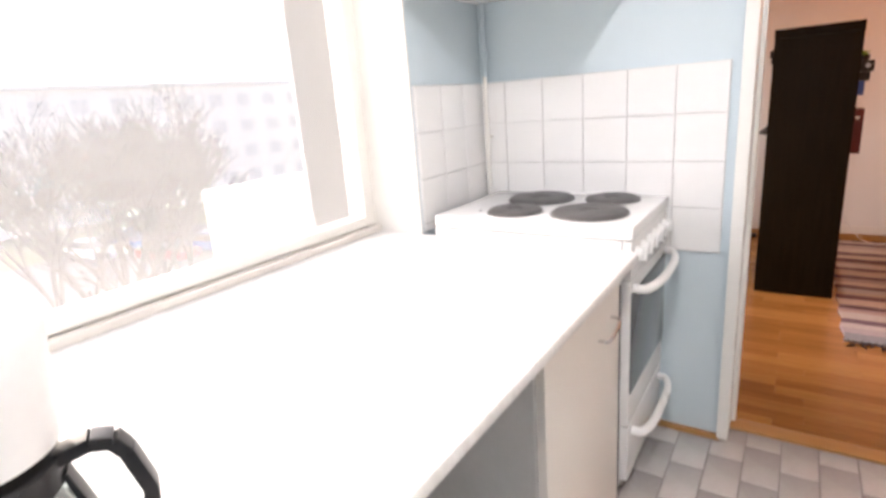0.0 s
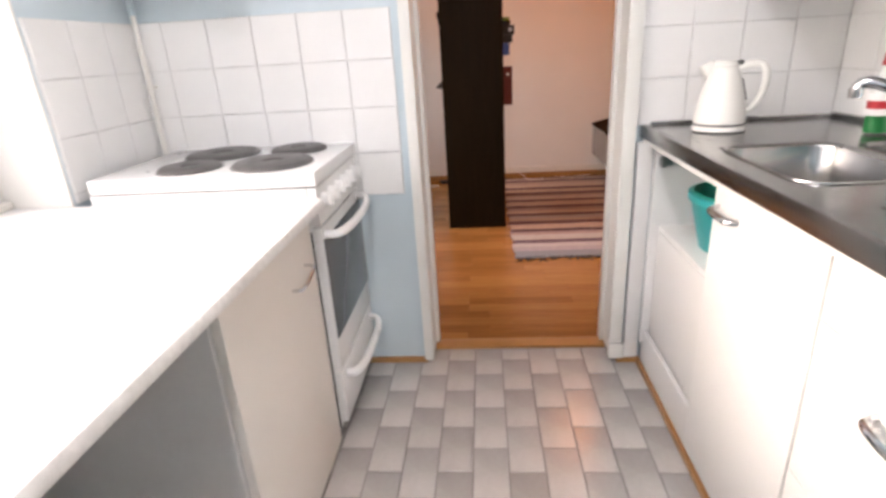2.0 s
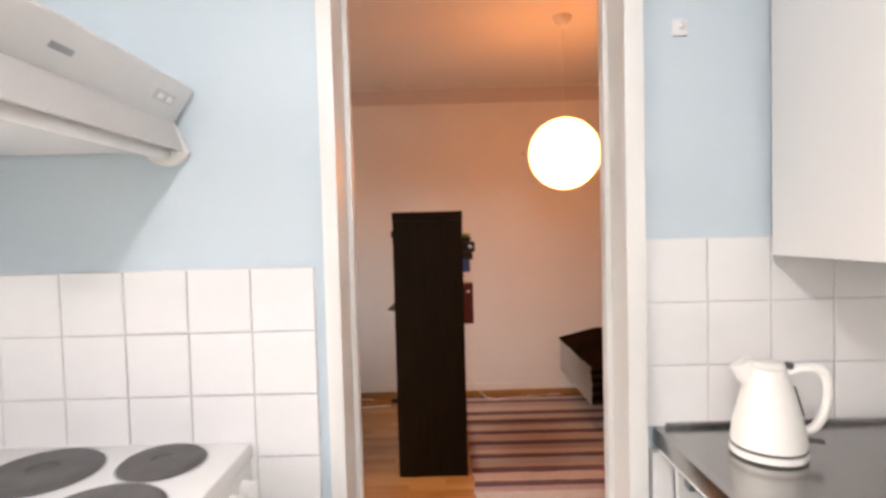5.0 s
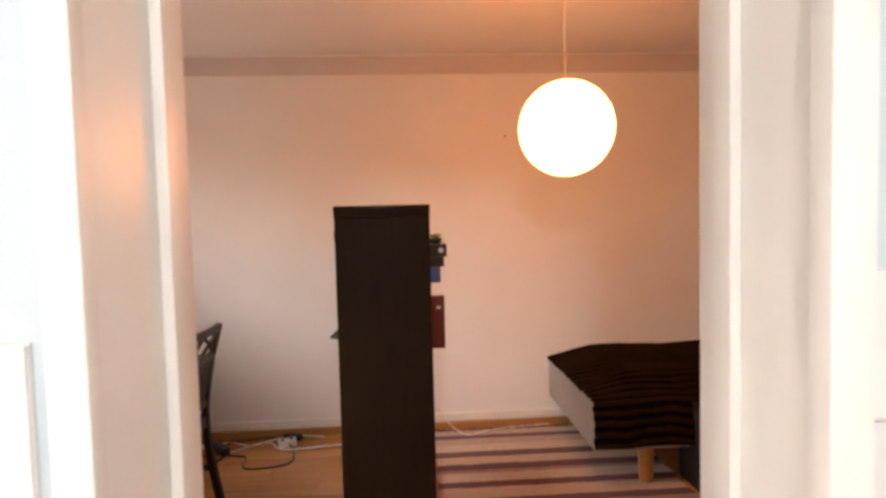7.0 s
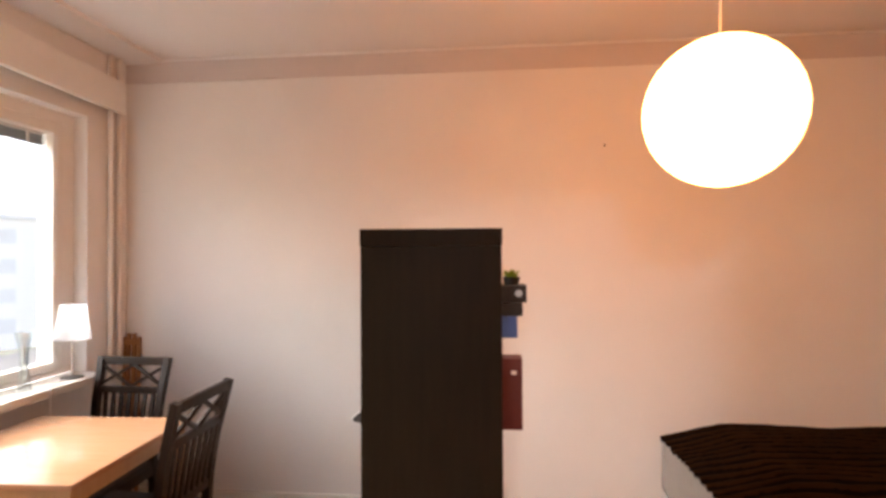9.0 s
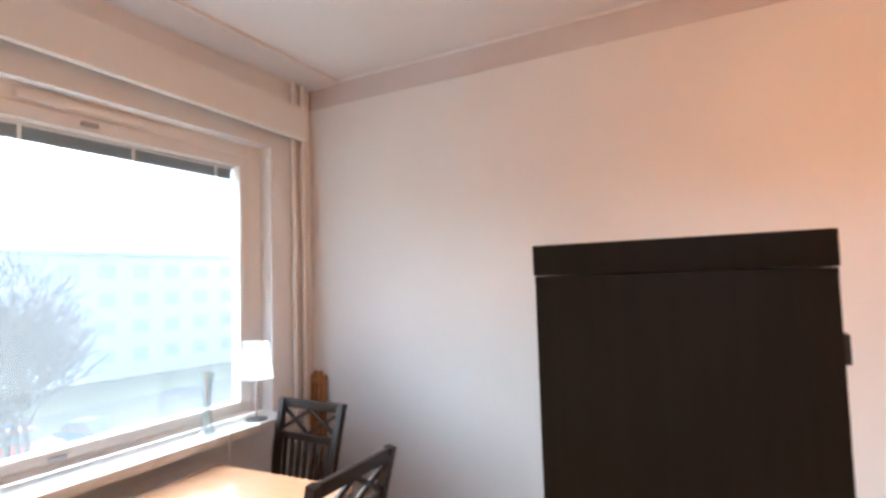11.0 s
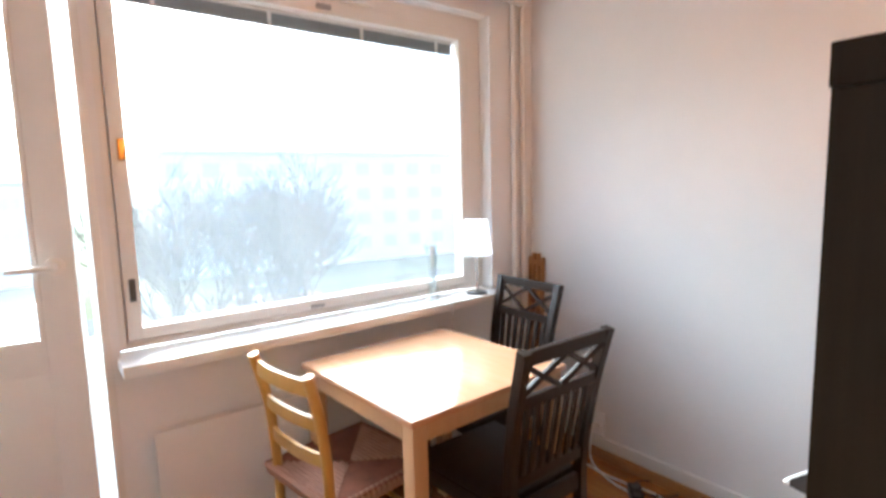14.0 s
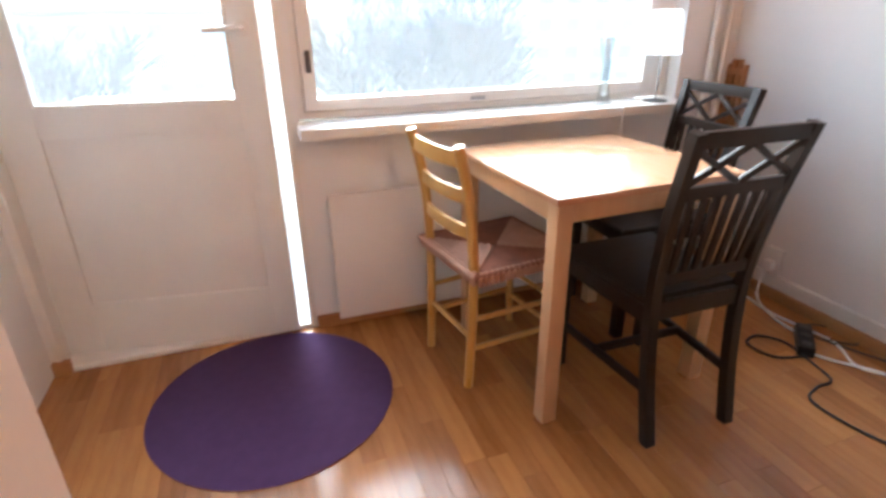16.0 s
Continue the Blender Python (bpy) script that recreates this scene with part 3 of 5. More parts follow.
# ---- kitchen, window side ----
def kitchen_left():
    c = thing("worktop_left", "long speckled white laminate worktop with a rounded front edge", "worktop", (0, 0, 0))
    prof = [(-1.178, 0.785), (-0.275, 0.785), (-0.263, 0.79), (-0.258, 0.802), (-0.262, 0.815), (-0.275, 0.82), (-1.178, 0.82)]
    bm = bmesh.new()
    for ya, yb, xlim in ((WY0 + 0.02, 1.672, None),):
        a = [bm.verts.new((x, ya, z)) for x, z in prof]
        b = [bm.verts.new((x, yb, z)) for x, z in prof]
        bm.faces.new(a), bm.faces.new(b)
        for i in range(len(a)):
            bm.faces.new([a[i], a[(i + 1) % len(a)], b[(i + 1) % len(a)], b[i]])
    part("board", bm, COUNTER, c)
    part("back_strip", box(-1.177, -1.15, WY0 + 0.02, 1.672, 0.8205, 0.842, 0.004), CREAM, c, "beige sealing strip along the window")
    cab = thing("base_cabinet", "cream laminate base cabinet with one door", "cabinet", (0, 0, 0), group="left base cabinets")
    part("side_panel", box(-0.93, -0.325, 1.12, 1.138, 0.0, 0.784, 0.001), GREYPANEL, cab)
    part("side_panel", box(-0.93, -0.325, 1.645, 1.66, 0.0, 0.784, 0.001), GREYPANEL, cab)
    part("bottom", box(-0.93, -0.325, 1.1385, 1.6445, 0.08, 0.1), GREYPANEL, cab)
    part("plinth", box(-0.37, -0.36, 1.1385, 1.6445, 0, 0.0795), GREYPANEL, cab)
    dr = part("door", box(-0.323, -0.303, 1.128, 1.655, 0.03, 0.775, 0.003), CREAM, cab)
    part("handle", tube([(-0.303, 1.575, 0.665), (-0.278, 1.57, 0.663), (-0.274, 1.52, 0.652), (-0.278, 1.475, 0.642), (-0.303, 1.47, 0.64)], 0.005, 8), CHROME, dr)
    side = thing("base_cabinet", "grey-sided base cabinet carrying the near end of the worktop", "cabinet", (0, 0, 0), group="left base cabinets")
    part("body", box(-0.93, -0.33, -0.65, -0.12, 0.0, 0.784, 0.003), GREYPANEL, side)


kitchen_left()


def stove():
    s = thing("electric_stove", "white enamel electric stove with four cast-iron hotplates", "stove", (-0.92, 1.675, 0))
    W, D = 0.645, 0.47  # x out to the front, y along the wall
    part("body", box(0, W - 0.03, 0, D, 0.05, 0.845, 0.004), ENAMEL, s)
    part("plinth", box(0.04, W - 0.06, 0.01, D - 0.01, 0.0, 0.05), BLACK, s)
    hob = part("hob", boxes((0.0, W, 0.0, D, 0.848, 0.888), bevel=0.008), ENAMEL, s)
    for x, y, r in ((0.248, 0.32, 0.108), (0.488, 0.355, 0.082), (0.245, 0.108, 0.082), (0.482, 0.135, 0.108)):
        p = part("hotplate", lathe([(0, 0.889), (r + 0.008, 0.889), (r + 0.008, 0.893), (r, 0.9), (r * 0.95, 0.902), (r * 0.3, 0.901), (r * 0.26, 0.897), (0, 0.897)], 40, (x, y, 0)), PLATE, s, "dark cast-iron hotplate")
        part("trim_ring", lathe([(r + 0.004, 0.8885), (r + 0.012, 0.8885), (r + 0.012, 0.891), (r + 0.004, 0.892)], 40, (x, y, 0)), CHROME, p)
    pan = part("control_panel", boxes((W - 0.03, W - 0.004, 0.005, D - 0.005, 0.735, 0.845), bevel=0.005), ENAMEL, s)
    for i in range(6):
        y = 0.055 + i * 0.07
        k = part("knob", moved(lathe([(0, 0), (0.021, 0), (0.019, 0.02), (0.012, 0.024), (0, 0.024)], 20), pose(W - 0.004, y, 0.80, 0, 90, 0)), WPLASTIC, s)
        part("grip", box(W + 0.014, W + 0.026, y - 0.004, y + 0.004, 0.782, 0.818, 0.002), WPLASTIC, k)
    door = part("oven_door", boxes((W - 0.03, W - 0.006, 0.008, D - 0.008, 0.27, 0.728), bevel=0.005), ENAMEL, s)
    part("oven_window", box(W - 0.008, W - 0.002, 0.016, D - 0.016, 0.375, 0.69, 0.002), OVENGLASS, door, "dark grey oven window")
    part("handle", tube([(W - 0.006, 0.03, 0.705), (W + 0.03, 0.045, 0.702), (W + 0.048, 0.13, 0.70), (W + 0.052, D / 2, 0.70), (W + 0.048, D - 0.13, 0.70), (W + 0.03, D - 0.045, 0.702), (W - 0.006, D - 0.03, 0.705)], 0.013, 12, flat=0.8), WPLASTIC, door)
    dr = part("drawer", boxes((W - 0.03, W - 0.006, 0.008, D - 0.008, 0.075, 0.262), bevel=0.005), ENAMEL, s)
    part("handle", tube([(W - 0.006, 0.05, 0.235), (W + 0.025, 0.06, 0.232), (W + 0.042, 0.13, 0.23), (W + 0.044, D / 2, 0.23), (W + 0.042, D - 0.13, 0.23), (W + 0.025, D - 0.06, 0.232), (W - 0.006, D - 0.05, 0.235)], 0.014, 12, flat=0.8), WPLASTIC, dr)
    # black strip paints in the shade of the gap beside the cabinet
    part("gap_shade_strip", box(W - 0.06, W - 0.03, -0.005, 0.0, 0.06, 0.72), BLACK, s)
    for y in (0.10, 0.40):
        part("screw", lathe([(0, 0), (0.005, 0), (0.004, 0.002), (0, 0.0025)], 10, (0.12 if y < 0.2 else 0.05, y, 0.888)), DKMETAL, hob)


stove()


def hood():
    """Slanting cooker hood on the end wall corner, with a lamp strip underneath."""
    h = thing("cooker_hood", "white enamel cooker hood with ivory plastic end caps", "cooker hood", (0, 0, 0))
    ya, yb = 1.59, 2.14
    prof = [(-0.979, 1.59), (-0.515, 1.588), (-0.428, 1.658), (-0.383, 1.722), (-0.381, 1.734), (-0.39, 1.742), (-0.979, 1.745)]
    bm = bmesh.new()
    a = [bm.verts.new((x, ya, z)) for x, z in prof]
    b = [bm.verts.new((x, yb, z)) for x, z in prof]
    bm.faces.new(a), bm.faces.new(b)
    for i in range(len(a)):
        bm.faces.new([a[i], a[(i + 1) % len(a)], b[(i + 1) % len(a)], b[i]])
    bmesh.ops.recalc_face_normals(bm, faces=bm.faces[:])
    bmesh.ops.bevel(bm, geom=[e for e in bm.edges if abs(e.verts[0].co.y - e.verts[1].co.y) > 0.1], offset=0.005, segments=2, affect="EDGES")
    part("body", bm, ENAMEL, h)
    for y0, y1 in ((ya - 0.004, ya + 0.012), (yb - 0.013, yb + 0.003)):
        pts = [(-0.515, 1.588), (-0.43, 1.66)] + [(-0.445 + 0.055 * math.cos(radians(a)), 1.60 + 0.045 * math.sin(radians(a))) for a in range(-20, -165, -18)]
        bm = plate(pts, 0, y1 - y0, 0.002)
        part("end_cap", moved(bm, Matrix.Translation((0, y1, 0)) @ Matrix.Rotation(radians(90), 4, "X")), PLASTIC, h, "ivory plastic end cap")
    part("lamp_cover", bar((-0.415, ya + 0.014, 1.62), (-0.415, yb - 0.014, 1.62), 0.005, 0.075, 0.002, up=(-0.3, 0, 1)), GREYPANEL, h, "grey translucent lamp cover")
    part("light_tube", tube([(-0.45, ya + 0.014, 1.585), (-0.45, yb - 0.014, 1.585)], 0.016, 12, steps=1), WPLASTIC, h)
    part("badge", bar((-0.401, 1.71, 1.692), (-0.401, 1.76, 1.692), 0.003, 0.012, 0.001, up=(0.6, 0, 0.8)), METALGREY, h)
    part("switch", bar((-0.401, 2.0, 1.693), (-0.401, 2.085, 1.693), 0.004, 0.024, 0.001, up=(0.6, 0, 0.8)), GREYPANEL, h, "slide switch panel")
    for y in (2.02, 2.055):
        part("slider", bar((-0.399, y, 1.691), (-0.399, y + 0.014, 1.691), 0.008, 0.012, 0.001, up=(0.6, 0, 0.8)), WPLASTIC, h)


hood()

cp = thing("corner_pipe", "white-painted pipe running up the tiled kitchen corner", "pipe", (-0.945, 2.118, 0.9))
part("pipe", tube([(0, 0, -0.88), (0, 0, 0.43)], 0.0085, 12, steps=1), FRAME_PAINT, cp)
part("pipe", tube([(0, 0, 0.43), (0, 0, 0.688)], 0.0085, 12, steps=1), BLUE, cp, "pipe length painted wall blue")
part("coupling", lathe([(0.009, 0.50), (0.0125, 0.502), (0.0125, 0.53), (0.009, 0.532)], 14), BLUE, cp, "blue-painted coupling")
part("clip", boxes((-0.013, 0.013, -0.006, 0.029, 0.20, 0.212), bevel=0.002), FRAME_PAINT, cp)


def coffee_maker():
    m = thing("coffee_maker", "white coffee maker with a black-handled glass jug", "coffee maker", (-0.492, 0.348, 0.8205), 62)
    part("base", lathe([(0, 0), (0.088, 0), (0.092, 0.006), (0.092, 0.018), (0.084, 0.024), (0, 0.024)], 40), WPLASTIC, m)
    part("warming_plate", lathe([(0, 0.0245), (0.068, 0.0245), (0.068, 0.029), (0, 0.029)], 32), BLACK, m)
    part("tower", box(-0.17, -0.085, -0.075, 0.075, 0.0, 0.28, 0.02), WPLASTIC, m)
    part("filter_basket", lathe([(0.05, 0.158), (0.066, 0.162), (0.072, 0.22), (0.078, 0.27), (0.074, 0.28), (0, 0.285)], 36), WPLASTIC, m)
    jug = part("jug", lathe([(0.05, 0.030), (0.064, 0.033), (0.076, 0.055), (0.076, 0.08), (0.064, 0.115), (0.057, 0.124), (0.055, 0.124), (0.061, 0.112), (0.0735, 0.08), (0.0735, 0.055), (0.062, 0.037), (0.045, 0.034)], 36), THINGLASS, m, "clear glass jug")
    part("rim", lathe([(0.055, 0.122), (0.062, 0.12), (0.063, 0.146), (0.056, 0.152), (0, 0.153)], 36), BLACK, jug, "black jug lid")
    part("band", lathe([(0.0772, 0.046), (0.0795, 0.046), (0.0795, 0.07), (0.0772, 0.07)], 36), BLACK, jug, "black plastic band")
    part("steel_ring", lathe([(0.0772, 0.0385), (0.0785, 0.0385), (0.0785, 0.045), (0.0772, 0.045)], 36), CHROME, jug)
    handle = [(0.056, 0.142), (0.085, 0.149), (0.103, 0.144), (0.112, 0.13), (0.124, 0.085), (0.122, 0.062), (0.108, 0.048), (0.078, 0.05)]
    hb = bmesh.new()
    for (xa, za), (xb, zb) in zip(handle, handle[1:]):
        bar((xa, 0, za), (xb + (xb - xa) * 0.06, 0, zb + (zb - za) * 0.06), 0.026, 0.014, 0.003, hb, up=(-(zb - za), 0, xb - xa))
    part("handle", hb, BLACK, jug, "angular black jug handle")
    part("handle_strap", bar((0.062, 0, 0.128), (0.0785, 0, 0.068), 0.022, 0.006, 0.002, up=(1, 0, 0.3)), BLACK, jug, "black strap down the glass")


coffee_maker()

st = thing("stool", "stool with a red-brown wooden seat and chrome legs under the worktop", "stool", (-0.66, 0.80, 0), 45)
part("seat", lathe([(0, 0.49), (0.145, 0.49), (0.155, 0.50), (0.155, 0.515), (0.145, 0.522), (0, 0.522)], 32), REDWOOD, st)
for k in range(4):
    a = radians(45 + 90 * k)
    part("leg", tube([(0.10 * math.cos(a), 0.10 * math.sin(a), 0.4895), (0.17 * math.cos(a), 0.17 * math.sin(a), 0.0)], 0.009, 10, steps=1), CHROME, st)

# ---- kitchen, sink side ----
SX, SY1 = 0.69, 2.135


def basin(bm_list, x0, x1, y0, y1, depth, r=0.05):
    rim = round_rect(x0, x1, y0, y1, r)
    cx, cy = (x0 + x1) / 2, (y0 + y1) / 2
    bm = bmesh.new()
    rings = []
    for s, z in ((1.05, 0.9005), (1.045, 0.9035), (1.0, 0.902), (0.985, 0.895), (0.96, 0.90 - depth * 0.6), (0.90, 0.90 - depth * 0.9), (0.75, 0.90 - depth), (0.12, 0.90 - depth - 0.006)):
        rings.append([bm.verts.new((cx + (x - cx) * s, cy + (y - cy) * s, z)) for x, y in rim])
    for a, b in zip(rings, rings[1:]):
        for k in range(len(a)):
            bm.faces.new([a[k], a[(k + 1) % len(a)], b[(k + 1) % len(a)], b[k]])
    bm.faces.new(rings[-1])
    return bm


def sink_top():
    """Steel worktop with two basins let into it; the top is cut round the basins."""
    t = thing("steel_worktop", "stainless steel sink worktop with two basins and a rolled edge", "worktop", (0, 0, 0))
    b1, b2 = (0.765, 1.035, 1.33, 1.71), (1.075, 1.235, 1.36, 1.68)
    y0 = -0.3
    xs = [SX + 0.02, b1[0], b1[1], b2[0], b2[1], 1.29]
    for q in ((xs[0], xs[5], b1[3], SY1), (xs[0], xs[5], y0, b1[2]), (xs[0], xs[1], b1[2], b1[3]), (xs[2], xs[3], b1[2], b1[3]), (xs[4], xs[5], b1[2], b1[3]), (xs[3], xs[4], b1[2], b2[2]), (xs[3], xs[4], b2[3], b1[3])):
        part("top", box(*q, 0.872, 0.9), STEEL, t)
    part("front_edge", box(SX, SX + 0.0195, y0, SY1, 0.862, 0.904, 0.005), STEEL, t)
    part("back_edge", boxes((1.278, 1.2905, y0, SY1, 0.9005, 0.918), (SX + 0.03, 1.278, SY1 - 0.011, SY1, 0.9005, 0.912), bevel=0.004), STEEL, t)
    part("core", boxes((SX + 0.012, 1.29, b1[3] + 0.01, SY1, 0.845, 0.8715), (SX + 0.012, 1.29, y0, b1[2] - 0.01, 0.845, 0.8715), (SX + 0.012, b1[0] - 0.01, b1[2] - 0.01, b1[3] + 0.01, 0.845, 0.8715)), LAMINATE, t)
    for bb, dp in ((b1, 0.16), (b2, 0.11)):
        p = part("basin", basin(None, *bb, dp, 0.06), STEEL, t, "pressed steel basin", 60)
        part("drain", lathe([(0, 0), (0.035, 0), (0.037, 0.003), (0.028, 0.004), (0.02, 0.001), (0, 0.001)], 24, ((bb[0] + bb[1]) / 2, (bb[2] + bb[3]) / 2, 0.90 - dp - 0.004)), CHROME, p)
    part("groove", boxes(*[(0.80 + 0.055 * k, 0.806 + 0.055 * k, 0.35, 1.18, 0.9004, 0.9018) for k in range(7)]), STEEL, t)


sink_top()


def arc_handle(y, z, parent, x=0.73, length=0.105):
    part("handle", tube([(x, y + length / 2, z), (x - 0.022, y + length / 2 - 0.008, z - 0.002), (x - 0.03, y + 0.02, z - 0.004), (x - 0.028, y - 0.02, z - 0.006), (x - 0.02, y - length / 2 + 0.008, z - 0.008), (x, y - length / 2, z - 0.008)], 0.0055, 10, flat=1.5), CHROME, parent, "arched chrome handle")


def kitchen_right():
    o = thing("sink_cabinet", "white base cabinet with its door missing and a shelf inside", "cabinet", (0, 0, 0), group="right base cabinets")
    part("side_panel", box(0.735, 1.29, 2.098, 2.115, 0.1, 0.8445, 0.001), LAMINATE, o)
    part("side_panel", box(0.752, 1.29, 1.612, 1.63, 0.1, 0.722, 0.001), LAMINATE, o)
    part("bottom", box(0.757, 1.29, 1.6305, 2.0975, 0.1, 0.118, 0.001), LAMINATE, o)
    part("back_panel", box(1.272, 1.29, 1.6305, 2.0975, 0.1185, 0.8445, 0.001), LAMINATE, o)
    part("front_panel", box(0.765, 0.781, 1.6305, 2.0975, 0.1185, 0.545, 0.002), LAMINATE, o)
    part("shelf", box(0.766, 1.2715, 1.63, 2.098, 0.547, 0.563, 0.002), LAMINATE, o)
    part("rail", box(0.738, 0.752, 1.63, 2.098, 0.82, 0.845, 0.001), LAMINATE, o)
    part("hinge_plate", boxes((0.748, 0.79, 2.09, 2.0985, 0.775, 0.80), (0.75, 0.765, 2.075, 2.091, 0.77, 0.805), bevel=0.002), METALGREY, o)
    part("filler_strip", box(0.684, 0.7345, KY1 - 0.03, KY1 - 0.004, 0.024, 0.8445, 0.002), LAMINATE, o)
    part("plinth", box(0.745, 0.757, 1.612, 2.115, 0.0, 0.155, 0.001), LAMINATE, o)
    d = thing("base_cabinet", "white laminate base cabinet with one door", "cabinet", (0, 0, 0), group="right base cabinets")
    part("body", boxes((0.752, 1.29, 1.158, 1.611, 0.1, 0.72)), LAMINATE, d)
    part("plinth", box(0.757, 0.769, 1.158, 1.61, 0.0, 0.1), LAMINATE, d)
    dr = part("door", box(0.73, 0.75, 1.160, 1.608, 0.05, 0.842, 0.002), LAMINATE, d)
    arc_handle(1.53, 0.785, dr)
    for k, (ya, yb) in enumerate(((0.70, 1.155), (0.24, 0.697))):
        c = thing("drawer_cabinet", "white laminate drawer unit with arched chrome handles", "cabinet", (0, 0, 0), group="right base cabinets")
        part("body", box(0.752, 1.29, ya, yb, 0.1, 0.845), LAMINATE, c)
        part("plinth", box(0.757, 0.769, ya, yb, 0.0, 0.1), LAMINATE, c)
        for z0, z1 in ((0.715, 0.842), (0.40, 0.711), (0.05, 0.396)):
            q = part("drawer", box(0.73, 0.75, ya + 0.002, yb - 0.002, z0, z1, 0.002), LAMINATE, c)
            arc_handle((ya + yb) / 2, z1 - 0.035 if z1 > 0.8 else z1 - 0.07, q, length=0.13)
    # upper cabinets
    for i, (ya, yb) in enumerate(((1.598, 2.118), (1.09, 1.595), (0.55, 1.087))):
        u = thing("wall_cabinet", "white laminate wall cabinet above the sink", "cabinet", (0, 0, 0), group="wall cabinets")
        part("body", box(0.99, 1.293, ya, yb, 1.325, 2.05, 0.002), LAMINATE, u)
        q = part("door", box(0.968, 0.988, ya + 0.001, yb - 0.001, 1.31, 2.05, 0.002), LAMINATE, u)
        y = (ya + yb) / 2 - 0.16 if i % 2 == 0 else (ya + yb) / 2 + 0.14
        part("handle", tube([(0.968, y + 0.06, 1.345), (0.944, y + 0.055, 1.345), (0.942, y, 1.345), (0.944, y - 0.055, 1.345), (0.968, y - 0.06, 1.345)], 0.0055, 8, flat=1.4), CHROME, q)
    rack = thing("dish_rack", "white slotted dish-drying grid in the open cabinet bottom", "dish rack", (0, 0, 0))
    part("frame", boxes((0.995, 1.005, 1.00, 1.76, 1.3125, 1.3245), (1.24, 1.25, 1.00, 1.76, 1.3125, 1.3245)), WPLASTIC, rack)
    # every other bar is dark, painting in the shaded slots between white ones
    for k in range(42):
        part("bar", box(0.994, 1.251, 1.01 + 0.018 * k, 1.019 + 0.018 * k, 1.3105, 1.3122), WPLASTIC if k % 2 else DKMETAL, rack)


kitchen_right()


def kettle():
    k = thing("electric_kettle", "cream-white electric kettle standing on the steel worktop", "kettle", (0.868, 1.972, 0.9045), -22)
    k.scale = (0.94, 0.94, 0.88)
    part("power_base", lathe([(0, 0), (0.076, 0), (0.078, 0.004), (0.076, 0.016), (0, 0.018)], 36), PLASTIC, k)
    part("base_ring", lathe([(0.07, 0.0185), (0.0755, 0.0185), (0.0755, 0.022), (0.07, 0.022)], 36), DKMETAL, k)
    body = part("body", lathe([(0, 0.0225), (0.074, 0.0225), (0.0755, 0.03), (0.073, 0.055), (0.064, 0.10), (0.052, 0.15), (0.042, 0.185), (0.037, 0.20), (0.034, 0.203), (0, 0.205)], 40), PLASTIC, k)
    part("spout", moved(lathe([(0.022, -0.02), (0.026, 0.0), (0.024, 0.035), (0.0, 0.036)], 18), pose(-0.036, 0, 0.182, 0, -30, 0)), PLASTIC, body)
    part("lid", lathe([(0.034, 0.204), (0.035, 0.21), (0.029, 0.218), (0, 0.221)], 30), PLASTIC, k)
    part("lid_knob", lathe([(0, 0), (0.009, 0), (0.011, 0.008), (0.007, 0.014), (0, 0.015)], 16, (0.04, 0, 0.204)), DKMETAL, k)
    part("handle", tube([(0.036, 0, 0.195), (0.065, 0, 0.207), (0.098, 0, 0.205), (0.113, 0, 0.17), (0.108, 0, 0.115), (0.088, 0, 0.072), (0.066, 0, 0.06)], 0.0125, 12, flat=0.75), PLASTIC, k)
    part("water_gauge", moved(box(-0.003, 0.004, -0.006, 0.006, -0.035, 0.035, 0.003), pose(0.0575, 0.0, 0.128, 0, -14, 0)), DKMETAL, k)
    part("switch", box(0.070, 0.105, -0.01, 0.01, 0.036, 0.042, 0.002), DKMETAL, k)


kettle()

bk = thing("bucket", "turquoise plastic bucket on the cabinet shelf", "bucket", (0.925, 1.865, 0.5635))
bk.scale = (1.0, 1.0, 0.76)
part("pail", lathe([(0, 0), (0.105, 0), (0.108, 0.004), (0.142, 0.19), (0.146, 0.20), (0.152, 0.20), (0.152, 0.225), (0.142, 0.228), (0.138, 0.22), (0.104, 0.006), (0, 0.005)], 40), TEAL, bk)
part("inner_tub", lathe([(0, 0.03), (0.11, 0.03), (0.136, 0.215), (0.145, 0.229), (0.139, 0.233), (0.128, 0.21), (0.10, 0.04), (0, 0.036)], 40), TEALIN, bk, "green inner tub")


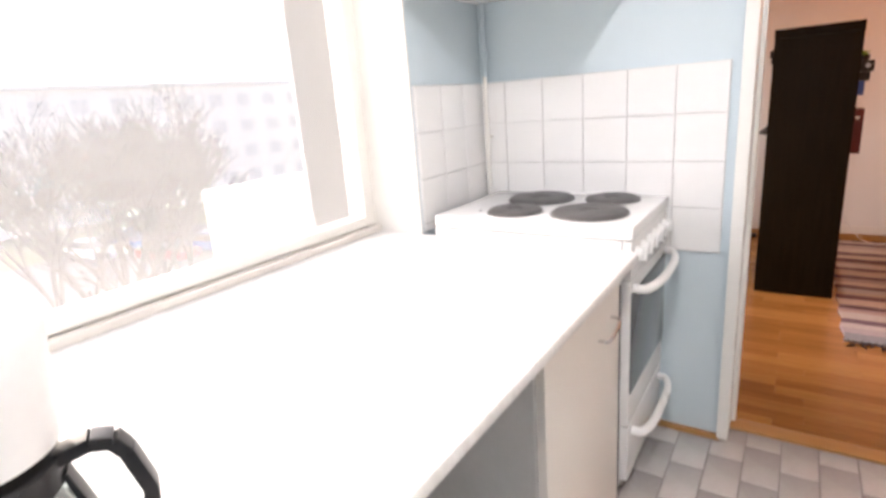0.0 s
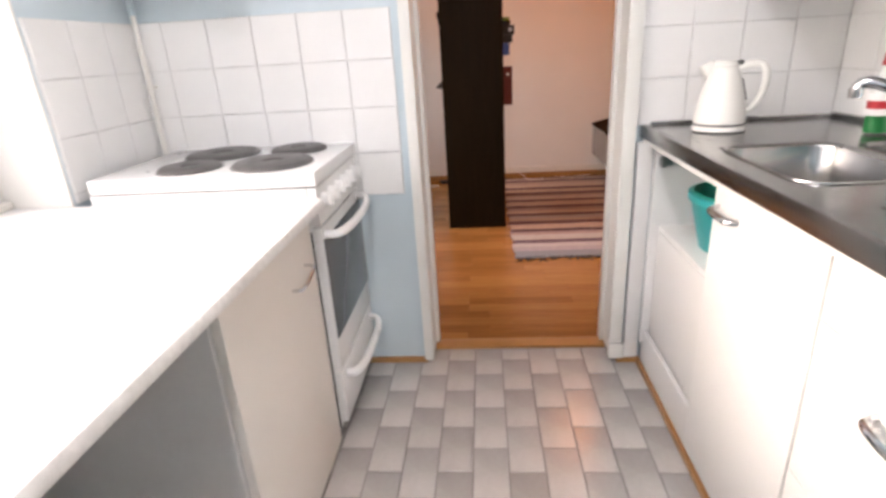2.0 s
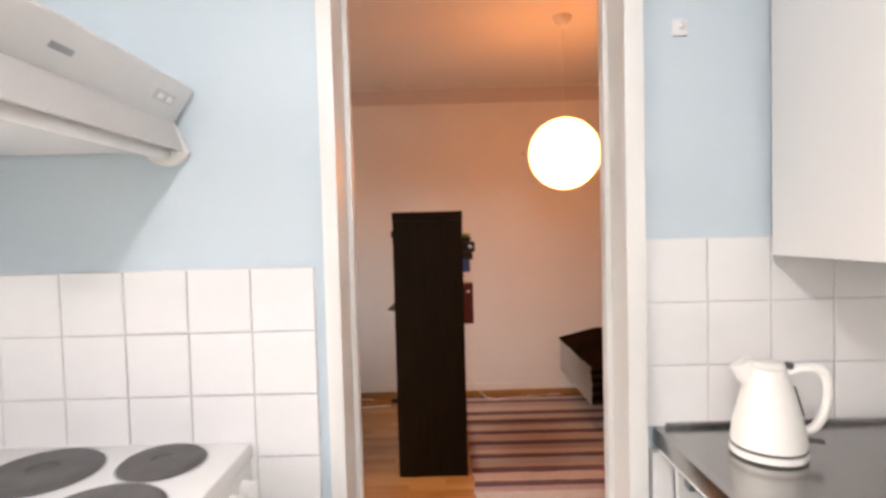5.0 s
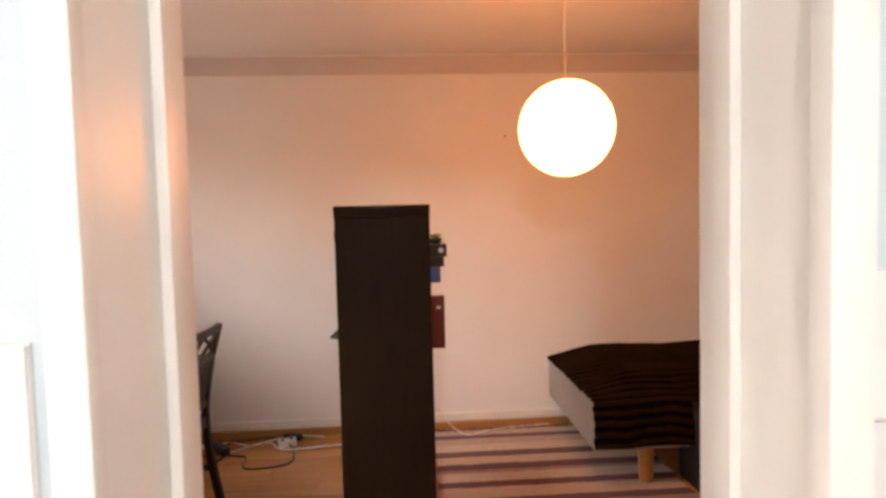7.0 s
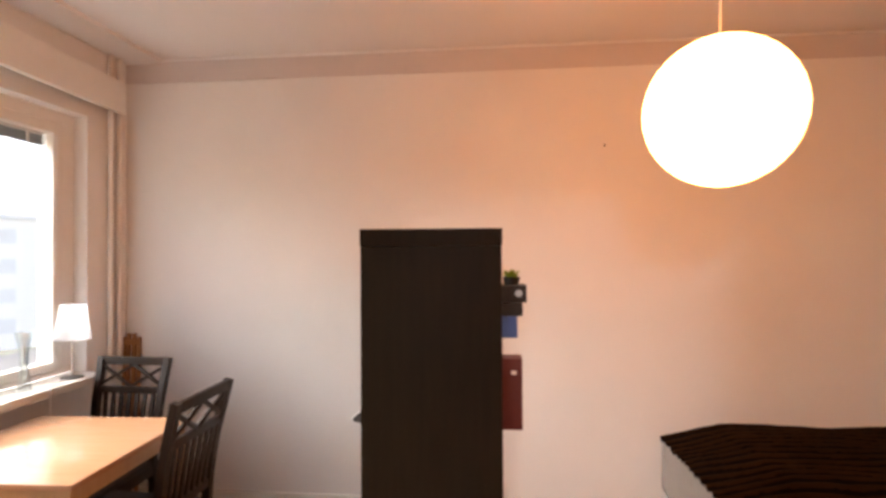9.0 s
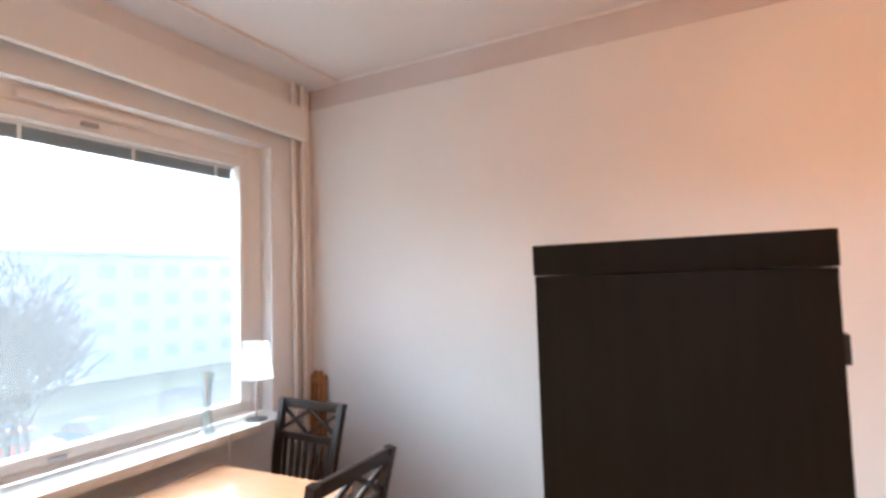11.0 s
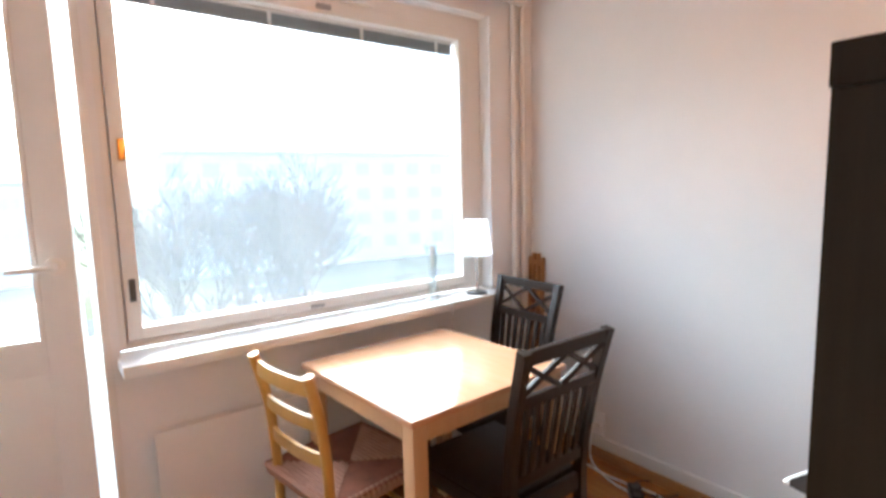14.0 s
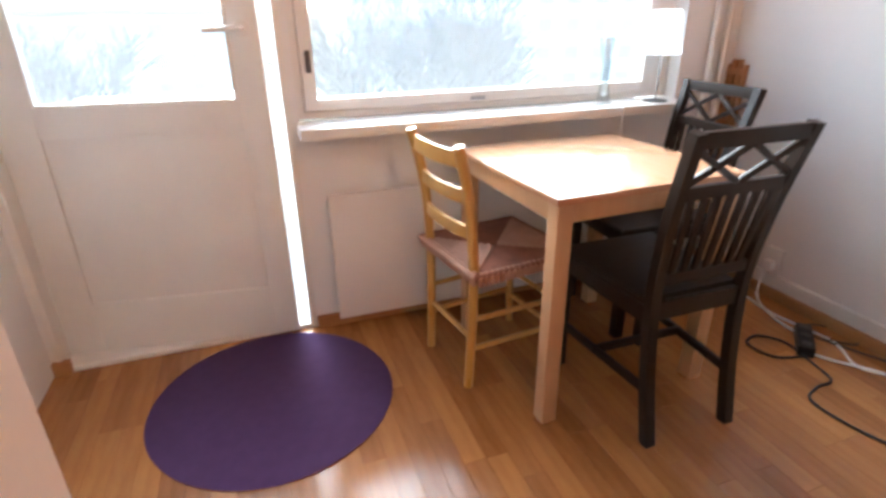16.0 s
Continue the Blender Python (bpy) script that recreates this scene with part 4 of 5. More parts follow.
def faucet():
    f = thing("kitchen_faucet", "chrome single-lever kitchen faucet", "faucet", (1.255, 1.43, 0.9005))
    part("base", lathe([(0, 0), (0.027, 0), (0.027, 0.006), (0.022, 0.012), (0.021, 0.075), (0.023, 0.08), (0, 0.10)], 24), CHROME, f)
    part("spout", tube([(0, 0, 0.04), (-0.03, 0.017, 0.058), (-0.12, 0.068, 0.098), (-0.23, 0.131, 0.148), (-0.26, 0.148, 0.152), (-0.268, 0.153, 0.138)], 0.0125, 14), CHROME, f)
    part("nozzle", lathe([(0, -0.02), (0.014, -0.02), (0.015, 0.0), (0, 0.002)], 16, (-0.268, 0.153, 0.142)), CHROME, f)
    part("lever", tube([(0, 0, 0.095), (0.005, -0.02, 0.115), (0.008, -0.08, 0.14)], 0.007, 10), CHROME, f)
    c = thing("dish_cloth", "turquoise dish cloth hanging over the faucet spout", "cloth", (1.132, 1.501, 1.018), -30)
    bm = bmesh.new()
    n, mrows = 14, 16
    grid = []
    for i in range(n):
        row = []
        for j in range(mrows):
            u, v = i / (n - 1) - 0.5, j / (mrows - 1) - 0.5
            s = abs(v) * 0.29
            drop = -max(0.0, s - 0.016) * 0.66 + u * 0.02
            y = math.copysign(min(s, 0.016) + max(0, s - 0.016) * 0.75, v)
            wave = 0.006 * math.sin(u * 13 + v * 3)
            row.append(bm.verts.new((u * 0.13 + 0.01 * math.sin(v * 7), y + wave * abs(v) * 2, drop + 0.006 * math.cos(u * 9) * abs(v) * 2)))
        grid.append(row)
    for i in range(n - 1):
        for j in range(mrows - 1):
            bm.faces.new([grid[i][j], grid[i + 1][j], grid[i + 1][j + 1], grid[i][j + 1]])
    bmesh.ops.solidify(bm, geom=bm.faces[:], thickness=0.002)
    part("cloth", bm, CLOTH, c, smooth=80)


faucet()

bt = thing("dish_soap_bottle", "clear soap bottle with green soap, white label and red cap", "bottle", (1.20, 1.805, 0.9045), 10)
part("bottle", lathe([(0, 0), (0.030, 0), (0.033, 0.006), (0.033, 0.07), (0.0, 0.07)], 28, squash=0.75), SOAPGREEN, bt, "green liquid soap")
part("shoulder", lathe([(0.033, 0.0705), (0.033, 0.11), (0.028, 0.14), (0.016, 0.165), (0.0, 0.168)], 28, squash=0.75), CLEARPL, bt, "clear plastic upper half")
part("front_mark", moved(lathe([(0.0335, 0.045), (0.0345, 0.045), (0.0345, 0.10), (0.0335, 0.10)], 28, squash=0.76), pose(0, 0, 0)), WPLASTIC, bt, "white front label")
part("mark_bar", lathe([(0.0348, 0.062), (0.0352, 0.062), (0.0352, 0.082), (0.0348, 0.082)], 28, squash=0.77), REDPL, bt, "red bar on the label")
part("neck_ring", lathe([(0.013, 0.168), (0.018, 0.168), (0.018, 0.178), (0.0, 0.178)], 20), REDPL, bt)
part("cap", lathe([(0.016, 0.179), (0.016, 0.196), (0.008, 0.202), (0.006, 0.215), (0, 0.216)], 20), REDPL, bt)
part("flip_lid", bar((0.0, 0.0, 0.212), (0.05, 0.0, 0.222), 0.01, 0.004), REDPL, bt)

hk = thing("wall_hook", "small white plastic hook on the blue wall", "hook", (0.77, KY1, 1.85))
part("plate", box(-0.018, 0.018, -0.006, -0.0005, -0.02, 0.02, 0.003), WPLASTIC, hk)
part("peg", tube([(0, -0.006, 0.004), (0, -0.02, -0.004), (0, -0.026, 0.008)], 0.004, 8), WPLASTIC, hk)

# ---- room: bookcase ----
def bookcase():
    c = thing("bookcase", "tall black-brown open cube bookcase seen from its end panel", "bookcase", (-0.08, 3.808, 0))
    D, L, H, T = 0.387, 0.79, 1.49, 0.048
    part("end_panel", box(0, D, 0, T, 0, H - T, 0.0015), DARKWOOD, c)
    part("end_panel", box(0, D, L - T, L, 0, H - T, 0.0015), DARKWOOD, c)
    part("top", box(-0.002, D + 0.002, -0.002, L + 0.002, H - T + 0.0008, H, 0.002), DARKWOOD, c)
    part("bottom", box(0, D, T + 0.0005, L - T - 0.0005, 0, T, 0.0015), DARKWOOD, c)
    for k in range(1, 4):
        z = T + k * (H - 2 * T) / 4
        part("shelf", box(0.003, D - 0.003, T + 0.0005, L - T - 0.0005, z - 0.008, z + 0.008), DARKWOOD, c)
    for k in range(4):
        z = T + k * (H - 2 * T) / 4
        part("divider", box(0.003, D - 0.003, L / 2 - 0.008, L / 2 + 0.008, z + 0.0085, z + (H - 2 * T) / 4 - 0.0085), DARKWOOD, c)


bookcase()
S1, S2, S3 = 0.048 + 0.3485 + 0.0085, 0.048 + 2 * 0.3485 + 0.0085, 0.048 + 3 * 0.3485 + 0.0085
b = thing("storage_box", "black cardboard box sticking out of the bookcase", "box", (0.20, 4.475, S3))
part("carton", box(-0.16, 0.195, -0.075, 0.065, 0.083, 0.135, 0.004), BLACK, b)
part("lid", box(-0.165, 0.21, -0.08, 0.068, 0.1355, 0.20, 0.004), BLACK, b)
part("handle_ring", moved(lathe([(0.010, 0), (0.014, 0), (0.014, 0.002), (0.010, 0.002)], 16), pose(0.18, -0.08, 0.17, 90, 0, 0)), METALGREY, b)
b = thing("blue_box", "flat blue plastic box under a black carton", "box", (0.20, 4.475, S3))
part("tray", box(-0.15, 0.175, -0.07, 0.06, 0, 0.0825, 0.004), BLUEPL, b)
b = thing("potted_plant", "small bright green plant on the black box", "plant", (0.355, 4.45, S3 + 0.2005))
part("pot", lathe([(0, 0), (0.028, 0), (0.034, 0.03), (0.03, 0.03), (0, 0.024)], 20), BLACK, b)
lb = bmesh.new()
for k in range(70):
    a, r = random.uniform(0, 6.28), random.uniform(0, 0.034)
    p = Vector((r * math.cos(a), r * math.sin(a), random.uniform(0.028, 0.05)))
    t = Vector((math.cos(a) * 0.6, math.sin(a) * 0.6, 0.6)).normalized() * 0.014
    s = t.cross(Vector((0, 0, 1))).normalized() * 0.006
    vs = [lb.verts.new(p + q) for q in (-t, s, t, -s)]
    lb.faces.new(vs)
part("leaves", lb, GREENPL, b)
b = thing("red_binder", "dark red box file leaning out of the shelf", "binder", (0.20, 4.45, S2))
part("cover", box(-0.10, 0.192, -0.045, 0.045, 0.0, 0.27, 0.004), DKRED, b)
part("spine_mark", box(0.15, 0.17, -0.0465, -0.0455, 0.21, 0.225), WPLASTIC, b)
b = thing("black_binder", "black box file on the bookcase shelf", "binder", (0.18, 4.34, S2))
part("cover", box(-0.10, 0.12, -0.04, 0.04, 0.0, 0.29, 0.004), BLACK, b)
b = thing("clothes_hanger", "grey clothes hanger hooked over the bookcase edge", "hanger", (-0.0815, 3.90, 0.93))
part("wire", tube([(0.0, 0.0, 0.075), (-0.004, 0.0, 0.05), (-0.045, 0.0, 0.012), (-0.046, 0.0, 0.004), (-0.03, 0.0, 0.0), (0.0, 0.0, -0.008)], 0.003, 8), WPLASTIC, b, "pale wire")
part("cloth", moved(plate([(-0.002, 0.05), (-0.044, 0.013), (-0.044, 0.004), (-0.002, -0.004)], -0.003, 0.003), Matrix.Rotation(radians(90), 4, "X")), DKMETAL, b, "dark grey cloth over the hanger")
b = thing("small_clamp_lamp", "small black clip on the bookcase edge", "clip", (-0.08, 3.95, 1.33))
part("clip", boxes((-0.022, -0.001, -0.02, 0.02, 0.02, 0.06), (-0.014, -0.001, -0.015, 0.015, -0.015, 0.02), bevel=0.004), BLACK, b)

# ---- room: dining group ----
def table():
    t = thing("dining_table", "square birch dining table with a glossy top", "table", (-1.316, 4.174, 0), 2.0)
    a, H = 0.329, 0.735
    part("tabletop", box(-a, a, -a, a, H - 0.02, H, 0.004), BIRCH, t)
    i = a - 0.012
    for s in (-1, 1):
        part("apron", box(-i + 0.05, i - 0.05, s * i - (0.02 if s > 0 else 0), s * i + (0.0 if s > 0 else 0.02), H - 0.075, H - 0.0205, 0.002), BIRCHLEG, t)
        part("apron", box(s * i - (0.02 if s > 0 else 0), s * i + (0.0 if s > 0 else 0.02), -i + 0.05, i - 0.05, H - 0.075, H - 0.0205, 0.002), BIRCHLEG, t)
        for q in (-1, 1):
            x, y = s * (i - 0.0245), q * (i - 0.0245)
            part("leg", box(x - 0.025, x + 0.025, y - 0.025, y + 0.025, 0, H - 0.0205, 0.004), BIRCHLEG, t)


table()


def dark_chair(place, turn):
    """High-backed chair; the back is at -y of its own frame's origin, the seat reaches to +y."""
    c = thing("dining_chair", "dark-stained wooden dining chair with a slatted cross back", "chair", place, turn, "dark chairs round the table")
    W, SD, SH, H = 0.39, 0.42, 0.45, 0.92
    lean = 0.075
    for s in (-1, 1):
        x = s * (W / 2 - 0.017)
        part("back_post", tube([(x * 0.82, -0.055, 0), (x * 0.84, -0.015, 0.22), (x * 0.87, 0.004, SH), (x * 0.935, -0.02, 0.68), (x, -lean, H)], 0.0235, 4, steps=5, ends=(0.023, 0.021)), CHAIRDARK, c)
        part("front_leg", box(x - 0.019, x + 0.019, SD - 0.045, SD - 0.007, 0, SH - 0.02, 0.003), CHAIRDARK, c)
        part("side_rail", bar((x * 0.87, 0.02, SH - 0.048), (x, SD - 0.045, SH - 0.048), 0.02, 0.052, 0.002), CHAIRDARK, c)
        part("stretcher", bar((x * 0.84, -0.01, 0.17), (x, SD - 0.04, 0.17), 0.016, 0.026), CHAIRDARK, c)
    part("cross_stretcher", bar((-W / 2 + 0.02, SD * 0.5, 0.17), (W / 2 - 0.02, SD * 0.5, 0.17), 0.016, 0.026), CHAIRDARK, c)
    part("front_rail", box(-W / 2 + 0.036, W / 2 - 0.036, SD - 0.036, SD - 0.016, SH - 0.075, SH - 0.022, 0.002), CHAIRDARK, c)
    part("back_rail", box(-W / 2 + 0.056, W / 2 - 0.056, -0.004, 0.016, SH - 0.06, SH - 0.005, 0.002), CHAIRDARK, c)
    part("seat", plate([(-W / 2 + 0.03, 0.022), (W / 2 - 0.03, 0.022), (W / 2 - 0.002, SD + 0.012), (-W / 2 + 0.002, SD + 0.012)], SH - 0.02, SH, 0.005), CHAIRDARK, c)

    def yb(z):
        return 0.008 - 0.028 * (z - SH) / 0.23 if z < 0.68 else -0.02 - (lean - 0.02) * (z - 0.68) / 0.23
    def wd(z):
        return 0.87 + 0.13 * (z - SH) / (H - SH)

    def rail(z, h, t=0.02):
        e = (W / 2 - 0.017) * wd(z) - 0.012
        return bar((-e, yb(z), z), (e, yb(z), z), t, h, 0.004)
    part("top_rail", rail(H - 0.02, 0.04), CHAIRDARK, c)
    part("middle_rail", rail(0.765, 0.034), CHAIRDARK, c)
    part("lower_rail", rail(SH + 0.065, 0.034), CHAIRDARK, c)
    z0, z1 = 0.782, H - 0.04
    for m in (-1, 1):
        cx = m * (W / 4 - 0.010)
        hw = W / 4 - 0.015
        for s in (-1, 1):
            part("cross_bar", bar((cx - s * hw, yb(z0), z0), (cx + s * hw, yb(z1), z1), 0.012, 0.016, 0.002), CHAIRDARK, c)
    for k in range(7):
        x = -W / 2 + 0.068 + k * (W - 0.136) / 6
        part("slat", bar((x * 0.9, yb(SH + 0.08), SH + 0.08), (x, yb(0.75), 0.75), 0.011, 0.02, 0.002, up=(1, 0, 0)), CHAIRDARK, c)
    return c


chair_a = dark_chair((-0.862, 4.262, 0), 90)
copy_thing(chair_a, pose(-1.497, 4.79, 0, 0, 0, 178))["label"] = "dark-stained wooden dining chair pushed in against the table"


def pine_chair():
    c = thing("rush_seat_chair", "golden pine ladder-back chair with a woven rush seat", "chair", (-1.385, 3.715, 0), 8)
    W, SD, SH, H = 0.34, 0.36, 0.44, 0.835
    for s in (-1, 1):
        x = s * (W / 2 - 0.017)
        part("back_post", tube([(x * 0.93, -0.01, 0), (x * 0.97, 0.0, 0.25), (x, 0, SH), (x, -0.015, 0.65), (x * 1.04, -0.055, H)], 0.017, 10, steps=5, ends=(0.016, 0.0175)), PINE, c)
        part("front_leg", tube([(x * 1.02, SD, 0), (x * 1.08, SD, 0.25), (x * 1.1, SD, SH - 0.005)], 0.017, 10, ends=(0.014, 0.018)), PINE, c)
        for z in (0.15, 0.26):
            part("side_rung", tube([(x * 0.95, 0, z), (x * 1.05, SD, z)], 0.0095, 8, steps=1), PINE, c)
    for z in (0.12, 0.23):
        part("front_rung", tube([(-W / 2, SD, z), (W / 2, SD, z)], 0.0095, 8, steps=1), PINE, c)
    part("back_rung", tube([(-W / 2 + 0.02, 0, 0.19), (W / 2 - 0.02, 0, 0.19)], 0.0095, 8, steps=1), PINE, c)
    for z, h in ((0.565, 0.04), (0.68, 0.042), (0.795, 0.048)):
        y = -0.006 if z < 0.6 else (-0.02 if z < 0.7 else -0.046)
        bm = bmesh.new()
        pts = [(-W / 2 + 0.012, y, z), (-W / 4, y - 0.014, z), (0, y - 0.019, z), (W / 4, y - 0.014, z), (W / 2 - 0.012, y, z)]
        line = smooth_line(pts, 4)
        for p, q in zip(line, line[1:]):
            bar(p, q + (q - p) * 0.05, 0.012, h, 0.0, bm)
        part("ladder_slat", bm, PINE, c)
    part("seat_frame", boxes((-W / 2 - 0.005, W / 2 + 0.005, -0.005, 0.018, SH - 0.035, SH - 0.01), (-W / 2 - 0.022, W / 2 + 0.022, SD - 0.012, SD + 0.016, SH - 0.04, SH - 0.015), bevel=0.006), PINE, c)
    seat = bmesh.new()
    sides = [bmesh.new() for _ in range(4)]
    rings = 12
    for k in range(rings):
        s = 1 - k / rings * 0.97
        s2 = 1 - (k + 1) / rings * 0.97
        z = SH - 0.002 - 0.0007 * k
        cx, cy = 0.0, SD / 2
        a, a2, b0, b2 = 0.195 * s, 0.195 * s2, (SD / 2 + 0.02) * s, (SD / 2 + 0.02) * s2
        th = 0.195 / rings * 0.55
        for side, (p, q) in zip(sides, (((-a, -b0), (a, -b0)), ((a, -b0), (a, b0)), ((a, b0), (-a, b0)), ((-a, b0), (-a, -b0)))):
            tube([(cx + p[0], cy + p[1], z), (cx + q[0], cy + q[1], z)], th, 6, side, 1)
    box(-0.185, 0.185, -0.01, SD + 0.01, SH - 0.03, SH - 0.008, 0.006, seat)
    base = part("rush_seat", seat, RUSH, c, "brown woven rush seat")
    for k, side in enumerate(sides):
        tagged(part("woven_strand", side, RUSH if k % 2 else RUSHPALE, base, "twisted rush strands"), kind="stuff")

    # strands wrapped over the seat rails show as a beaded edge
    for k, (p, q, mt) in enumerate((((-0.19, -0.016), (0.19, -0.016), RUSHPALE), ((0.197, -0.012), (0.197, SD + 0.012), RUSHPALE), ((0.19, SD + 0.018), (-0.19, SD + 0.018), RUSH), ((-0.197, SD + 0.012), (-0.197, -0.012), RUSH))):
        edge = bmesh.new()
        for n in range(19):
            f = (n + 0.5) / 19
            x, y = p[0] + (q[0] - p[0]) * f, p[1] + (q[1] - p[1]) * f
            tube([(x * 0.95, SD / 2 + (y - SD / 2) * 0.95, SH + 0.004), (x, y, SH - 0.004), (x * 1.01, SD / 2 + (y - SD / 2) * 1.01, SH - 0.02), (x * 0.96, SD / 2 + (y - SD / 2) * 0.96, SH - 0.036)], 0.0085, 6, edge, 2)
        tagged(part("wrapped_edge", edge, mt, base, "pale twisted rush wrapped round the rail" if mt is RUSHPALE else "brown rush wrapped round the rail"), kind="stuff")


pine_chair()

# ---- room: window corner ----
rad = thing("panel_radiator", "flat cream-white panel radiator under the window", "radiator", (RX0, 3.375, 0.055))
part("front_panel", box(0.055, 0.072, 0, 1.30, 0, 0.515, 0.006), RADIATOR, rad)
part("back_panel", box(0.018, 0.03, 0.01, 1.29, 0.01, 0.505, 0.004), RADIATOR, rad)
for y in (0.1, 1.2):
    part("bracket", box(0.0005, 0.055, y, y + 0.03, 0.05, 0.45), RADIATOR, rad)

v = thing("glass_vase", "tall narrow clear glass vase on the window sill", "vase", (-1.79, 4.545, 0.8245))
part("glass", lathe([(0.0, 0.0), (0.036, 0.0), (0.037, 0.006), (0.028, 0.012), (0.018, 0.09), (0.017, 0.14), (0.026, 0.22), (0.036, 0.26), (0.0335, 0.26), (0.0235, 0.22), (0.0145, 0.14), (0.0155, 0.09), (0.0, 0.016)], 28), THINGLASS, v, "clear glass")
part("wire", tube([(0.02, 0.0, 0.262), (0.012, 0.0, 0.18), (0.018, 0, 0.1), (0.034, 0, 0.008)], 0.0018, 6), METALGREY, v)
part("wire", tube([(-0.02, 0.01, 0.262), (-0.012, 0.006, 0.18), (-0.018, 0.01, 0.1), (-0.032, 0.012, 0.008)], 0.0018, 6), METALGREY, v)

lm = thing("table_lamp", "small table lamp with a white cone shade on the sill", "lamp", (-1.775, 4.80, 0.8245))
part("foot", lathe([(0, 0), (0.05, 0), (0.05, 0.006), (0.012, 0.012), (0, 0.014)], 28), DKMETAL, lm)
part("stem", tube([(0, 0, 0.01), (0, 0, 0.22)], 0.006, 10, steps=1), CHROME, lm)
part("shade", lathe([(0.08, 0.19), (0.055, 0.36), (0.053, 0.36), (0.078, 0.19)], 36), SHADECLOTH, lm, "white fabric shade")

cd = thing("lamp_cord", "white cord hanging from the window sill", "cord", (0, 0, 0))
part("cord", tube([(-1.77, 4.74, 0.828), (-1.73, 4.62, 0.828), (-1.694, 4.58, 0.82), (-1.692, 4.58, 0.74), (-1.71, 4.6, 0.6), (-1.74, 4.7, 0.3), (-1.77, 4.8, 0.01)], 0.003, 6), WPLASTIC, cd)

ow = thing("folded_wooden_rack", "folded varnished wooden rack leaning in the corner", "rack", (-1.775, 5.197, 0), 0)
for k, x in enumerate((-0.05, -0.018, 0.018, 0.05)):
    part("slat", bar((x * 1.15, -0.012, 0.0), (x * 0.9, 0.03, 0.99 - 0.02 * abs(k - 1.5)), 0.016, 0.02, 0.003, up=(1, 0, 0)), ORANGEWOOD, ow)
for z in (0.35, 0.7, 0.93):
    f = 1.15 - 0.35 * z / 1.02
    part("rung", bar((-0.055 * f, -0.012 + 0.042 * z / 1.02, z), (0.055 * f, -0.012 + 0.042 * z / 1.02, z), 0.014, 0.03, 0.003), ORANGEWOOD, ow)

so = thing("wall_socket", "white double wall socket with a plug in it", "socket", (-1.385, RY1 - 0.001, 0.15))
part("plate", box(-0.04, 0.04, -0.012, 0, -0.04, 0.075, 0.004), WPLASTIC, so)
part("plug", box(-0.02, 0.02, -0.045, -0.0125, -0.022, 0.02, 0.008), WPLASTIC, so)

# ---- floor things ----
pr = thing("round_rug", "round purple felt rug by the balcony door", "rug", (-1.415, 3.096, 0.0005))
part("felt", lathe([(0, 0), (0.388, 0), (0.393, 0.003), (0.388, 0.006), (0, 0.006)], 72), PURPLE, pr)


def cable(name, label, pts, r, material):
    c = thing(name, label, "cable", (0, 0, 0), group="cables on the floor")
    part("lead", tube(pts, r, 6, steps=8), material, c)


def strip(name, label, material, place, turn, n, size):
    s = thing(name, label, "power strip", place, turn)
    part("housing", box(-size[0] / 2, size[0] / 2, -size[1] / 2, size[1] / 2, 0, size[2], 0.006), material, s)
    for k in range(n):
        x = -size[0] / 2 + size[0] * (k + 0.5) / n
        part("outlet", lathe([(0.012, 0), (0.017, 0), (0.017, 0.002), (0.012, 0.002)], 18, (x, 0, size[2])), DKMETAL, s)


strip("power_strip", "black power strip lying among cables", BLACK, (-1.03, 5.02, 0.0), -48, 3, (0.19, 0.055, 0.04))
strip("power_adapter", "black power adapter brick on the floor", BLACK, (-0.60, 5.16, 0.0), -24, 1, (0.12, 0.05, 0.035))
strip("power_block", "white plug block on the floor", WPLASTIC, (-0.615, 5.06, 0.0), 20, 2, (0.11, 0.06, 0.042))
strip("power_adapter", "black power adapter brick beside the bookcase", BLACK, (-0.20, 5.12, 0.0), 0, 1, (0.10, 0.045, 0.03))
cable("white_cable", "white power cable snaking along the wall", [(-1.385, 5.19, 0.15), (-1.36, 5.15, 0.02), (-1.22, 5.08, 0.006), (-1.1, 5.06, 0.006), (-1.06, 5.04, 0.012)], 0.004, WPLASTIC)
cable("white_cable", "white power cable snaking along the wall", [(-0.98, 4.97, 0.008), (-0.9, 5.02, 0.006), (-0.8, 5.1, 0.006), (-0.72, 5.08, 0.012), (-0.66, 5.0, 0.01), (-0.55, 4.98, 0.006), (-0.4, 5.0, 0.006), (-0.25, 5.02, 0.006)], 0.0045, WPLASTIC)
cable("white_cable", "white power cable snaking along the wall", [(-1.5, 5.15, 0.006), (-1.25, 5.1, 0.006), (-1.0, 5.13, 0.006), (-0.85, 5.05, 0.012), (-0.75, 5.13, 0.006), (-0.6, 5.2, 0.006), (-0.4, 5.17, 0.006)], 0.004, WPLASTIC)
cable("black_cable", "black power cable looped on the floor", [(-0.96, 4.95, 0.006), (-1.0, 4.84, 0.005), (-1.1, 4.82, 0.005), (-1.13, 4.9, 0.005), (-1.05, 4.95, 0.01), (-0.92, 4.93, 0.006), (-0.83, 4.9, 0.005), (-0.82, 4.82, 0.005), (-0.78, 4.74, 0.005), (-0.66, 4.74, 0.005), (-0.55, 4.78, 0.005), (-0.53, 4.86, 0.005), (-0.56, 4.98, 0.006), (-0.6, 5.04, 0.02)], 0.0045, RUBBER)
